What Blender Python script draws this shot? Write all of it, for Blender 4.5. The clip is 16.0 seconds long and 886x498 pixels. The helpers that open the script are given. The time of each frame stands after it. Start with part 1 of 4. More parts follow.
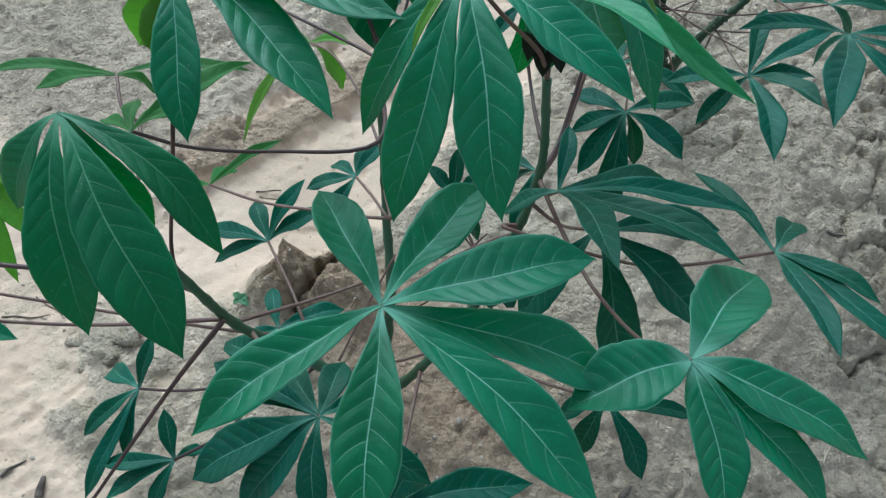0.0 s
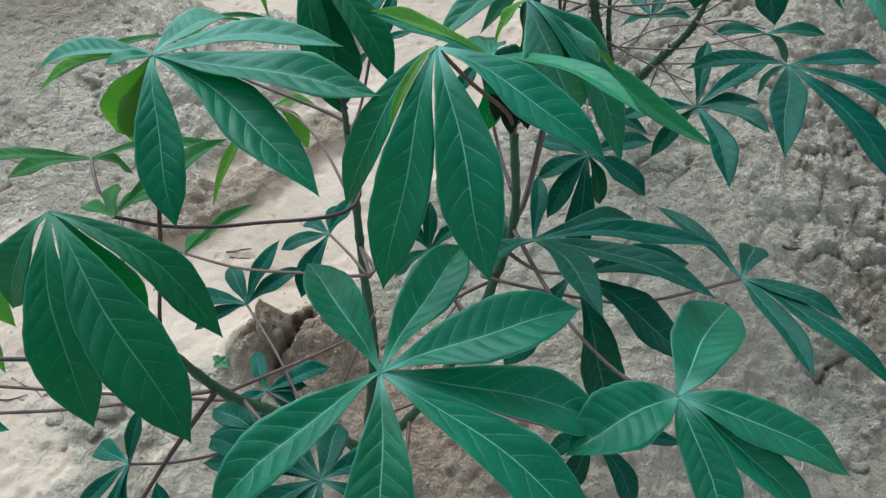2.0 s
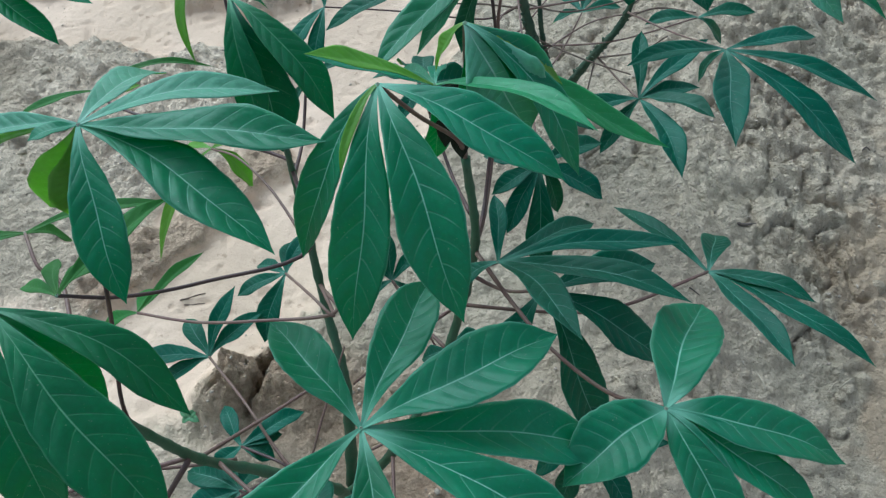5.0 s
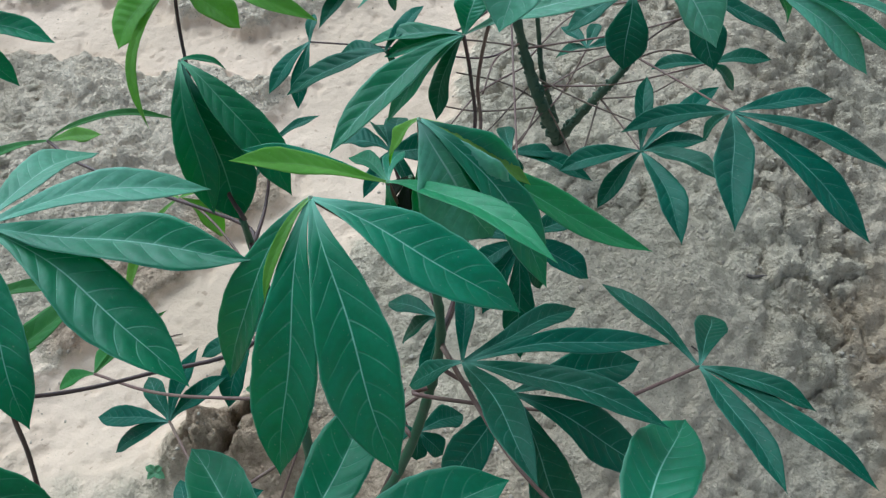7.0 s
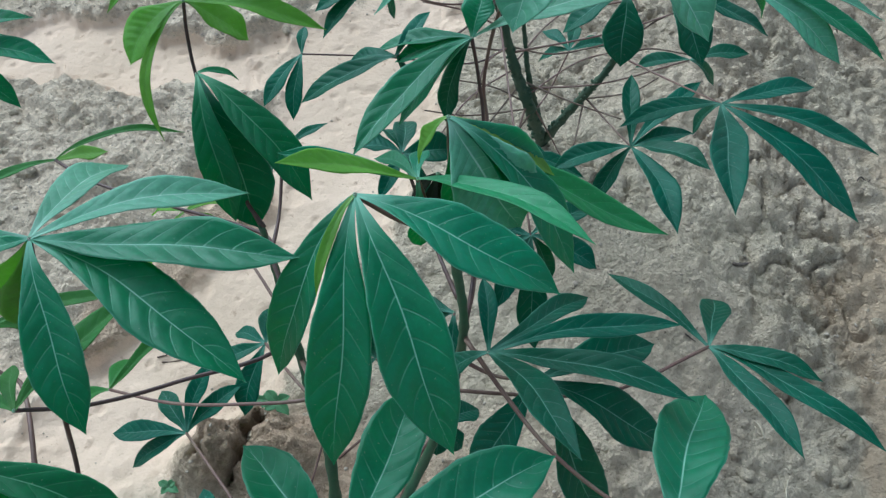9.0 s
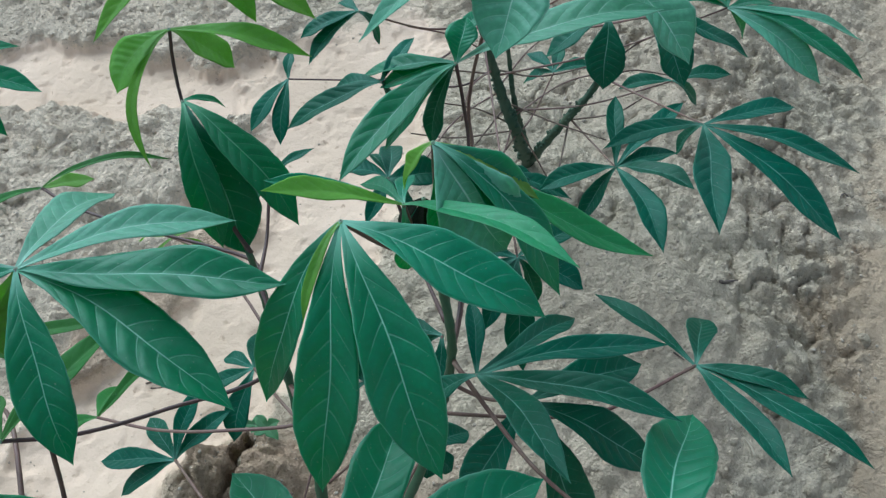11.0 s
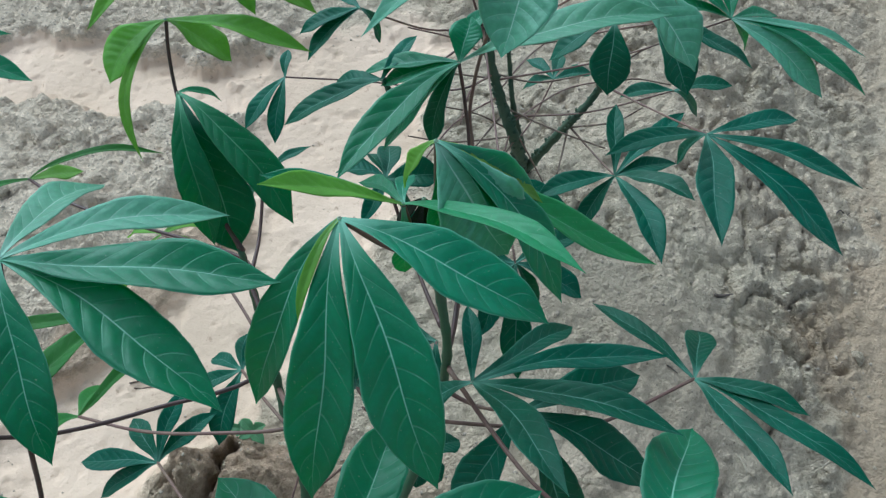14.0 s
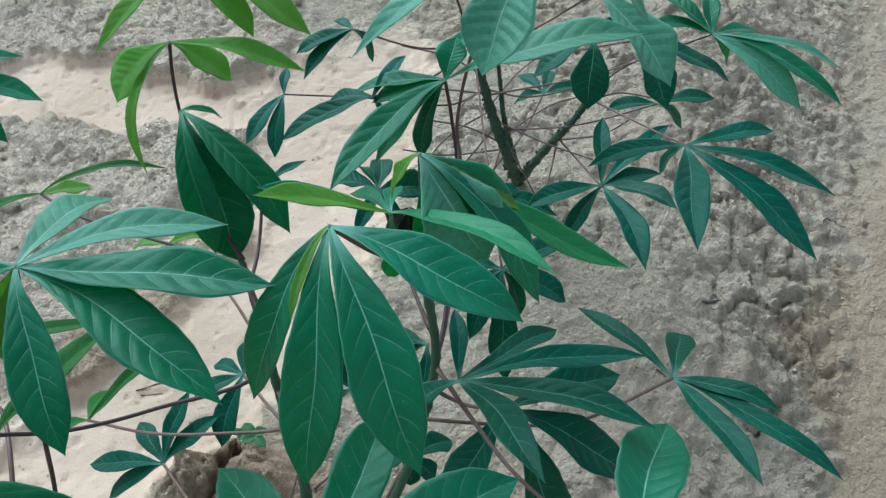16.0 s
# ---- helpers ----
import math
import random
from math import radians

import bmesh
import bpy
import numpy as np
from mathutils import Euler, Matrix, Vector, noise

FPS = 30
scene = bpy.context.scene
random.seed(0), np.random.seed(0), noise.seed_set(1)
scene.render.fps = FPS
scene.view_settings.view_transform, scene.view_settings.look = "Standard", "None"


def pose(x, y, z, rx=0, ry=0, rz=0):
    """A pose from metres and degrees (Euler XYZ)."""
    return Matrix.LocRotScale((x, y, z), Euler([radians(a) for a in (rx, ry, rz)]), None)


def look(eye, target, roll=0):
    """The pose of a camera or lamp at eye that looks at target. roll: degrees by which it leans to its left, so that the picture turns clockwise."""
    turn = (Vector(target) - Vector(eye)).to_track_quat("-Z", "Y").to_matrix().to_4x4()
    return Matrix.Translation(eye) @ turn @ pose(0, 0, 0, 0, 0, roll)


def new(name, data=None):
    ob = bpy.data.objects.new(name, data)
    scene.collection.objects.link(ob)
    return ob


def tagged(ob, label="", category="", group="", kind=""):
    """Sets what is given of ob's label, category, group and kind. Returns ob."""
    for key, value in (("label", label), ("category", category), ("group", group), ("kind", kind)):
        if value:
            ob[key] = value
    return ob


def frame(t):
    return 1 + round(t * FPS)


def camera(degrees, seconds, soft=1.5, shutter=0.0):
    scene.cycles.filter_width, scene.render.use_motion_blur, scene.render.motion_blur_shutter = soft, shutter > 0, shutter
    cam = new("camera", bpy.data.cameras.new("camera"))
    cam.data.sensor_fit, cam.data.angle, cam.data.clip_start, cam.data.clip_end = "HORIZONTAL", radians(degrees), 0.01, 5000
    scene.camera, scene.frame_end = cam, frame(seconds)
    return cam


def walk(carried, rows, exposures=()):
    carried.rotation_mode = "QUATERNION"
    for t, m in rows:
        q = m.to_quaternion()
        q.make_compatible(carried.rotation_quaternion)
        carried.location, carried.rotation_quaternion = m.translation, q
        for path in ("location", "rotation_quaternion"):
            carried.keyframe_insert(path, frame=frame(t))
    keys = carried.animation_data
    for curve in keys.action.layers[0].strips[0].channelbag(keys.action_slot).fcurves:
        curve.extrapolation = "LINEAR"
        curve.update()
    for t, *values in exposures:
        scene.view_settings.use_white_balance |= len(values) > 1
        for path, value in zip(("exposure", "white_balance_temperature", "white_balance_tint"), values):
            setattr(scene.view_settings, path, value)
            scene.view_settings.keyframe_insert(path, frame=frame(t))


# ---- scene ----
cam = camera(56.2, 16.0, soft=1.35)
PATH = [
    (0, (0.17, -0.504, 0.78), (0.111, 0.65, -0.852), 1.4),
    (0.5, (0.167, -0.511, 0.803), (0.111, 0.655, -0.821), 0.7),
    (1, (0.161, -0.511, 0.815), (0.135, 0.682, -0.79), 0.8),
    (1.5, (0.158, -0.504, 0.812), (0.171, 0.709, -0.778), 1),
    (2, (0.152, -0.499, 0.806), (0.195, 0.711, -0.785), 0.7),
    (2.5, (0.147, -0.491, 0.802), (0.247, 0.718, -0.788), 1.3),
    (3, (0.141, -0.491, 0.806), (0.258, 0.718, -0.782), 0.7),
    (3.2, (0.1404, -0.4919, 0.8152), (0.2593, 0.7162, -0.7742), 0.44),
    (5.3, (0.1524, -0.457, 0.805), (0.3092, 0.7387, -0.7905), -2.24),
    (5.5, (0.16, -0.442, 0.805), (0.316, 0.748, -0.794), -2.2),
    (6, (0.194, -0.402, 0.801), (0.335, 0.778, -0.808), -2.2),
    (6.5, (0.217, -0.384, 0.8), (0.315, 0.796, -0.812), -2.7),
    (7, (0.201, -0.387, 0.806), (0.294, 0.79, -0.809), -2.7),
    (7.5, (0.182, -0.399, 0.805), (0.278, 0.779, -0.808), -3.8),
    (8, (0.163, -0.409, 0.809), (0.295, 0.763, -0.806), -3.7),
    (8.5, (0.158, -0.407, 0.815), (0.322, 0.771, -0.792), -2.6),
    (9, (0.161, -0.401, 0.815), (0.344, 0.786, -0.783), -2.1),
    (11.3, (0.1631, -0.401, 0.8195), (0.3869, 0.8183, -0.7499), -1.5),
    (11.5, (0.159, -0.399, 0.817), (0.394, 0.82, -0.751), -0.8),
    (12, (0.16, -0.401, 0.814), (0.403, 0.824, -0.748), -0.6),
    (12.5, (0.154, -0.395, 0.817), (0.411, 0.831, -0.742), -0.1),
    (13, (0.165, -0.389, 0.804), (0.423, 0.838, -0.754), 0.4),
    (13.5, (0.155, -0.391, 0.803), (0.402, 0.838, -0.755), 0.6),
    (14, (0.158, -0.394, 0.806), (0.403, 0.835, -0.752), 0.7),
    (14.5, (0.159, -0.399, 0.816), (0.403, 0.834, -0.741), 0.5),
    (15, (0.155, -0.407, 0.816), (0.397, 0.828, -0.738), 0.5),
    (15.5, (0.161, -0.417, 0.828), (0.403, 0.829, -0.717), 0.1),
    (16, (0.165, -0.42, 0.829), (0.403, 0.836, -0.71), -0.2),
]
EXPOSURE, KELVIN, TINT = 0.18, 5420, 0.0
walk(cam, [(t, look(eye, target, roll)) for t, eye, target, roll in PATH], [(0.0, EXPOSURE, KELVIN, TINT), (16.0, EXPOSURE, KELVIN, TINT)])

# ---- world and light: soft daylight under a bright overcast sky ----
SUN_UP, SUN_ROUND = 47.0, -26.0
world = bpy.data.worlds.new("sky")
scene.world = world
world.use_nodes = True
wn = world.node_tree
sky = wn.nodes.new("ShaderNodeTexSky")
sky.sky_type, sky.sun_disc = "NISHITA", False
sky.sun_elevation, sky.sun_rotation = radians(SUN_UP), radians(SUN_ROUND)
sky.dust_density, sky.air_density, sky.ozone_density = 2.2, 1.0, 1.0
cloud = wn.nodes.new("ShaderNodeHueSaturation")
cloud.inputs["Saturation"].default_value = 0.35
wn.links.new(sky.outputs[0], cloud.inputs["Color"])
wn.links.new(cloud.outputs[0], wn.nodes["Background"].inputs[0])
wn.nodes["Background"].inputs[1].default_value = 0.165
sun = new("sun", bpy.data.lights.new("sun", "SUN"))
sun.data.energy, sun.data.angle, sun.data.color = 2.35, radians(42), (0.97, 0.99, 1.0)
sun_way = Vector((math.sin(radians(SUN_ROUND)) * math.cos(radians(SUN_UP)), math.cos(radians(SUN_ROUND)) * math.cos(radians(SUN_UP)), math.sin(radians(SUN_UP))))
sun.matrix_world = look(sun_way * 5, (0, 0, 0))


# ---- materials ----
class Mat:
    """A small helper that strings shader nodes together."""

    def __init__(self, name):
        self.m = bpy.data.materials.new(name)
        self.m.use_nodes = True
        self.t = self.m.node_tree
        self.out = self.t.nodes["Material Output"]
        self.b = self.t.nodes["Principled BSDF"]

    def n(self, kind, **inputs):
        node = self.t.nodes.new("ShaderNode" + kind)
        for k, v in inputs.items():
            self.set(node, k.replace("_", " "), v)
        return node

    def set(self, node, key, v):
        sock = node.inputs[int(key[1:])] if key[0] == "i" and key[1:].isdigit() else node.inputs[key]
        if isinstance(v, bpy.types.NodeSocket):
            self.t.links.new(v, sock)
        else:
            sock.default_value = v

    def math(self, op, a, b=0.0, c=0.0):
        node = self.t.nodes.new("ShaderNodeMath")
        node.operation = op
        for i, v in enumerate((a, b, c)):
            self.set(node, f"i{i}", v)
        return node.outputs[0]

    def mix(self, f, a, b):
        node = self.t.nodes.new("ShaderNodeMix")
        node.data_type = "RGBA"
        for i, v in ((0, f), (6, a), (7, b)):
            self.set(node, f"i{i}", v)
        return node.outputs[2]

    def noise(self, scale, detail=4.0, rough=0.55, where=None):
        node = self.n("TexNoise", Scale=scale, Detail=detail, Roughness=rough)
        if where is not None:
            self.t.links.new(where, node.inputs["Vector"])
        return node.outputs[0]

    def ramp(self, v, lo, hi):
        node = self.n("MapRange", Value=v)
        node.inputs[1].default_value, node.inputs[2].default_value = lo, hi
        node.interpolation_type = "SMOOTHSTEP"
        return node.outputs[0]

    def bump(self, height, strength, distance):
        return self.n("Bump", Height=height, Strength=strength, Distance=distance).outputs[0]


def rgb(r, g, b):
    return (r, g, b, 1.0)


def leaf_material(name, face, dark, rib, through_colour, thin, rough, gloss, vein=0.34):
    m = Mat(name)
    uv = m.n("UVMap").outputs[0]
    xyz = m.n("SeparateXYZ", Vector=uv)
    u, v = xyz.outputs[0], xyz.outputs[1]
    side = m.math("ABSOLUTE", m.math("SUBTRACT", u, 0.5))
    where = m.n("TexCoord").outputs["Object"]
    soft = m.noise(38.0, 3.0, 0.5, where)
    fine = m.noise(420.0, 3.0, 0.6, where)
    cells = m.n("TexVoronoi", Vector=where, Scale=300.0).outputs["Distance"]
    odd = m.n("ObjectInfo").outputs["Random"]
    # the pale midrib, thinner towards the tip
    width = m.math("MULTIPLY_ADD", v, -0.022, 0.029)
    midrib = m.math("SUBTRACT", 1.0, m.ramp(m.math("DIVIDE", side, width), 0.25, 1.0))
    # side veins that run forward to the edge and fade there; the blade carries their course
    course = m.n("Attribute")
    course.attribute_name = "vein"
    mirrored = m.math("MULTIPLY_ADD", m.math("GREATER_THAN", u, 0.5), 0.43, course.outputs["Fac"])
    near = m.math("ABSOLUTE", m.math("SUBTRACT", m.math("FRACT", mirrored), 0.5))
    line = m.math("SUBTRACT", 1.0, m.ramp(near, 0.010, 0.060))
    fade = m.math("SUBTRACT", 1.0, m.ramp(side, 0.24, 0.46))
    patchy = m.math("MULTIPLY_ADD", m.ramp(m.noise(70.0, 2.0, 0.5, where), 0.35, 0.65), 0.7, 0.3)
    veins = m.math("MULTIPLY", m.math("MULTIPLY", m.math("MULTIPLY", line, fade), vein), patchy)
    pale = m.math("MAXIMUM", m.math("MULTIPLY", midrib, 0.85), veins)
    margin = m.math("MULTIPLY", m.ramp(side, 0.472, 0.497), 0.45)
    star = m.math("MULTIPLY", m.math("SUBTRACT", 1.0, m.ramp(v, 0.02, 0.20)), 0.62)
    pale = m.math("MAXIMUM", pale, m.math("MAXIMUM", margin, star))
    pale = m.math("MULTIPLY", pale, m.math("MULTIPLY_ADD", m.ramp(soft, 0.3, 0.7), 0.35, 0.7))
    base = m.mix(m.ramp(soft, 0.3, 0.72), rgb(*dark), rgb(*face))
    base = m.mix(m.math("MULTIPLY", m.ramp(fine, 0.42, 0.7), 0.35), base, rgb(*(1.35 * c + 0.004 for c in face)))
    base = m.mix(m.math("MULTIPLY", m.ramp(cells, 0.35, 0.75), 0.35), base, rgb(*(0.62 * c for c in face)))
    # dusty bloom in soft patches
    bloom = m.math("MULTIPLY", m.ramp(m.noise(16.0, 4.0, 0.6, where), 0.48, 0.75), 0.12)
    base = m.mix(bloom, base, rgb(*(0.55 * c + 0.05 for c in face)))
    specks = m.math("MULTIPLY", m.ramp(m.noise(650.0, 2.0, 0.5, where), 0.70, 0.76), 0.35)
    base = m.mix(specks, base, rgb(0.30, 0.36, 0.28))
    hsv = m.n("HueSaturation", Color=base)
    m.set(hsv, "Value", m.math("MULTIPLY_ADD", odd, 0.36, 0.82))
    m.set(hsv, "Hue", m.math("MULTIPLY_ADD", odd, 0.02, 0.49))
    colour = m.mix(pale, hsv.outputs[0], rgb(*rib))
    m.set(m.b, "Base Color", colour)
    m.set(m.b, "Roughness", m.math("MULTIPLY_ADD", m.math("ADD", fine, m.math("MULTIPLY", soft, 0.6)), 0.16, rough))
    m.set(m.b, "Specular IOR Level", gloss)
    m.set(m.b, "Specular Tint", rgb(0.76, 1.0, 0.92))
    relief = m.math("MULTIPLY_ADD", cells, -0.35, m.math("MULTIPLY_ADD", midrib, -0.5, m.math("MULTIPLY", line, -0.6)))
    relief = m.math("ADD", relief, m.math("MULTIPLY", fine, 0.35))
    m.set(m.b, "Normal", m.bump(relief, 0.34, 0.0011))
    tr = m.n("BsdfTranslucent", Color=m.mix(pale, rgb(*through_colour), rgb(*(0.7 * c for c in through_colour))))
    both = m.n("MixShader", Fac=thin)
    m.t.links.new(m.b.outputs[0], both.inputs[1])
    m.t.links.new(tr.outputs[0], both.inputs[2])
    m.t.links.new(both.outputs[0], m.out.inputs[0])
    return m.m


LEAF = {
    "leaf": (
        leaf_material("leaf_upper_face", (0.008, 0.124, 0.058), (0.006, 0.090, 0.043), (0.23, 0.47, 0.35), (0.04, 0.62, 0.18), 0.22, 0.37, 0.52, 0.33),
        leaf_material("leaf_under_face", (0.19, 0.40, 0.03), (0.15, 0.32, 0.025), (0.26, 0.42, 0.10), (0.45, 0.95, 0.05), 0.40, 0.6, 0.2, 0.25),
    ),
    # paler copy of the leaf colours, with sky sheen painted into the upper face
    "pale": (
        leaf_material("sky_sheen_leaf_upper_face", (0.088, 0.245, 0.160), (0.068, 0.200, 0.126), (0.36, 0.55, 0.45), (0.10, 0.62, 0.24), 0.22, 0.40, 0.58, 0.42),
        leaf_material("pale_leaf_under_face", (0.19, 0.40, 0.06), (0.15, 0.32, 0.05), (0.26, 0.42, 0.14), (0.45, 0.95, 0.08), 0.38, 0.6, 0.2, 0.25),
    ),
    "deep": (
        leaf_material("deep_leaf_upper_face", (0.005, 0.094, 0.033), (0.004, 0.070, 0.025), (0.12, 0.30, 0.17), (0.04, 0.60, 0.14), 0.20, 0.40, 0.40, 0.22),
        leaf_material("deep_leaf_under_face", (0.15, 0.34, 0.03), (0.12, 0.28, 0.025), (0.22, 0.38, 0.10), (0.40, 0.90, 0.05), 0.36, 0.6, 0.2, 0.2),
    ),
    "young": (
        leaf_material("young_leaf_upper_face", (0.105, 0.225, 0.030), (0.082, 0.180, 0.025), (0.24, 0.38, 0.13), (0.50, 0.84, 0.10), 0.34, 0.42, 0.34, 0.2),
        leaf_material("young_leaf_under_face", (0.20, 0.42, 0.03), (0.16, 0.34, 0.025), (0.26, 0.44, 0.09), (0.48, 0.95, 0.05), 0.45, 0.55, 0.22, 0.2),
    ),
    "dusky": (
        leaf_material("dusky_leaf_upper_face", (0.035, 0.135, 0.025), (0.026, 0.105, 0.02), (0.14, 0.26, 0.09), (0.22, 0.60, 0.06), 0.26, 0.5, 0.28, 0.2),
        leaf_material("dusky_leaf_under_face", (0.10, 0.22, 0.03), (0.08, 0.18, 0.024), (0.18, 0.30, 0.08), (0.30, 0.70, 0.05), 0.36, 0.55, 0.22, 0.2),
    ),
    "fresh": (
        leaf_material("fresh_leaf_upper_face", (0.024, 0.18, 0.066), (0.018, 0.142, 0.052), (0.18, 0.42, 0.24), (0.12, 0.70, 0.16), 0.26, 0.38, 0.48, 0.3),
        leaf_material("fresh_leaf_under_face", (0.17, 0.38, 0.03), (0.14, 0.31, 0.025), (0.24, 0.40, 0.10), (0.42, 0.92, 0.05), 0.42, 0.55, 0.25, 0.2),
    ),
    "sprout": (
        leaf_material("sprout_upper_face", (0.10, 0.22, 0.11), (0.07, 0.17, 0.08), (0.24, 0.36, 0.22), (0.25, 0.6, 0.2), 0.3, 0.5, 0.3, 0.2),
        leaf_material("sprout_under_face", (0.14, 0.24, 0.13), (0.10, 0.19, 0.10), (0.24, 0.36, 0.22), (0.25, 0.6, 0.2), 0.3, 0.6, 0.2, 0.2),
    ),
    "withered": (
        leaf_material("withered_leaf_upper_face", (0.016, 0.020, 0.012), (0.010, 0.012, 0.008), (0.03, 0.035, 0.02), (0.05, 0.06, 0.02), 0.08, 0.6, 0.2, 0.2),
        leaf_material("withered_leaf_under_face", (0.022, 0.024, 0.014), (0.014, 0.016, 0.010), (0.03, 0.035, 0.02), (0.05, 0.06, 0.02), 0.08, 0.7, 0.2, 0.2),
    ),
    # darker copy of the leaf colours: shade among the leaves is in the colour
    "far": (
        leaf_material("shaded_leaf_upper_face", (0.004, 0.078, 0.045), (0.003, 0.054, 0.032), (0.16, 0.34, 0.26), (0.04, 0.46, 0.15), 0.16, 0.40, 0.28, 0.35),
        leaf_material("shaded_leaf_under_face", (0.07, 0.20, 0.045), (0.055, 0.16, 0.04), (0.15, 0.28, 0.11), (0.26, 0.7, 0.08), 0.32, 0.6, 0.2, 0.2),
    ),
}


def bark_material(name, one, two, scale, rough):
    m = Mat(name)
    where = m.n("TexCoord").outputs["Object"]
    a, b = m.noise(scale, 5.0, 0.6, where), m.noise(scale * 9, 3.0, 0.6, where)
    colour = m.mix(m.ramp(a, 0.35, 0.65), rgb(*one), rgb(*two))
    colour = m.mix(m.math("MULTIPLY", m.ramp(b, 0.5, 0.8), 0.5), colour, rgb(*(0.55 * c for c in one)))
    m.set(m.b, "Base Color", colour)
    m.set(m.b, "Roughness", rough)
    m.set(m.b, "Normal", m.bump(m.math("ADD", a, m.math("MULTIPLY", b, 0.4)), 0.5, 0.0015))
    return m.m


STEM_GREEN = bark_material("green_stem", (0.018, 0.082, 0.034), (0.040, 0.085, 0.042), 60, 0.55)
STEM_BROWN = bark_material("brown_green_bark", (0.045, 0.075, 0.042), (0.022, 0.058, 0.032), 45, 0.8)
PETIOLE_RED = bark_material("reddish_petiole", (0.115, 0.058, 0.048), (0.15, 0.095, 0.07), 40, 0.55)
PETIOLE_DARK = bark_material("dark_petiole", (0.035, 0.018, 0.018), (0.075, 0.035, 0.03), 40, 0.5)
PETIOLE_GREEN = bark_material("green_petiole", (0.10, 0.17, 0.07), (0.17, 0.15, 0.09), 40, 0.55)
TWIG = bark_material("dry_twig", (0.09, 0.06, 0.045), (0.16, 0.12, 0.09), 50, 0.85)
HUB = bark_material("pale_leaf_hub", (0.16, 0.32, 0.20), (0.24, 0.26, 0.19), 200, 0.6)


def soil_material():
    m = Mat("sandy_soil")
    where = m.n("TexCoord").outputs["Object"]
    big, mid, fine, dust = m.noise(3.2, 4, 0.55, where), m.noise(24, 5, 0.62, where), m.noise(130, 6, 0.7, where), m.noise(420, 4, 0.75, where)
    bent = m.n("VectorMath", i0=where)
    bent.operation = "ADD"
    wobble = m.n("VectorMath", i0=m.n("TexNoise", Vector=where, Scale=60.0, Detail=3.0).outputs[1], i1=(0.012, 0.012, 0.012))
    wobble.operation = "MULTIPLY"
    m.set(bent, "i1", wobble.outputs[0])
    lump = m.n("TexVoronoi", Vector=bent.outputs[0], Scale=85.0)
    crumb = m.n("TexVoronoi", Vector=bent.outputs[0], Scale=240.0)
    sand = m.n("Attribute")
    sand.attribute_name = "sand"
    smooth = sand.outputs["Fac"]
    rough_col = m.mix(m.ramp(mid, 0.3, 0.7), rgb(0.525, 0.448, 0.328), rgb(0.716, 0.610, 0.461))
    rough_col = m.mix(m.math("MULTIPLY", m.ramp(big, 0.38, 0.62), 0.5), rough_col, rgb(0.659, 0.530, 0.394))
    pale = m.n("Attribute")
    pale.attribute_name = "pale"
    rough_col = m.mix(m.math("MULTIPLY", pale.outputs["Fac"], 0.9), rough_col, m.mix(mid, rgb(0.762, 0.610, 0.456), rgb(0.920, 0.780, 0.608)))
    rough_col = m.mix(m.math("MULTIPLY", m.ramp(fine, 0.58, 0.70), 0.6), rough_col, rgb(0.309, 0.253, 0.184))
    rough_col = m.mix(m.math("MULTIPLY", m.ramp(m.noise(170, 3, 0.65, where), 0.655, 0.70), 0.75), rough_col, rgb(0.120, 0.096, 0.070))
    tone = m.n("SeparateXYZ", Vector=crumb.outputs["Color"]).outputs[0]
    rough_col = m.mix(m.math("MULTIPLY", tone, 0.35), rough_col, rgb(0.371, 0.312, 0.233))
    sand_col = m.mix(m.ramp(big, 0.35, 0.65), rgb(0.515, 0.394, 0.290), rgb(0.620, 0.476, 0.362))
    sand_col = m.mix(m.math("MULTIPLY", m.ramp(fine, 0.5, 0.8), 0.25), sand_col, rgb(0.450, 0.337, 0.234))
    specks = m.ramp(m.noise(75, 3, 0.6, where), 0.63, 0.72)
    sand_col = m.mix(m.math("MULTIPLY", specks, 0.55), sand_col, rgb(0.264, 0.185, 0.125))
    patch = m.ramp(m.math("MULTIPLY_ADD", m.math("SUBTRACT", mid, 0.5), 0.9, smooth), 0.3, 0.7)
    colour = m.mix(patch, rough_col, sand_col)
    path = m.n("Attribute")
    path.attribute_name = "path"
    colour = m.mix(m.math("MULTIPLY", path.outputs["Fac"], 0.68), colour, m.mix(fine, rgb(0.340, 0.245, 0.157), rgb(0.464, 0.340, 0.228)))
    earth = m.n("Attribute")
    earth.attribute_name = "brown"
    colour = m.mix(m.math("MULTIPLY", m.math("MULTIPLY", earth.outputs["Fac"], 0.85), m.math("MULTIPLY_ADD", mid, 0.8, 0.5)), colour, m.mix(m.ramp(fine, 0.35, 0.65), rgb(0.385, 0.258, 0.168), rgb(0.630, 0.452, 0.318)))
    # dark tone mixed over the soil colour, strongest in the crevice
    darkening = m.n("Attribute")
    darkening.attribute_name = "darkening"
    colour = m.mix(m.math("MULTIPLY", darkening.outputs["Fac"], 0.85), colour, m.mix(mid, rgb(0.109, 0.083, 0.054), rgb(0.231, 0.180, 0.125)))
    colour = m.mix(m.math("MULTIPLY", m.ramp(dust, 0.55, 0.72), m.math("MULTIPLY_ADD", patch, -0.3, 0.5)), colour, rgb(0.208, 0.162, 0.117))
    m.set(m.b, "Base Color", colour)
    m.set(m.b, "Roughness", 0.95)
    m.set(m.b, "Specular IOR Level", 0.12)
    relief = m.math("MULTIPLY_ADD", lump.outputs["Distance"], -0.5, m.math("MULTIPLY", crumb.outputs["Distance"], -0.35))
    relief = m.math("ADD", relief, m.math("ADD", m.math("MULTIPLY", fine, 1.0), m.math("MULTIPLY_ADD", dust, 0.3, m.math("MULTIPLY", mid, 0.8))))
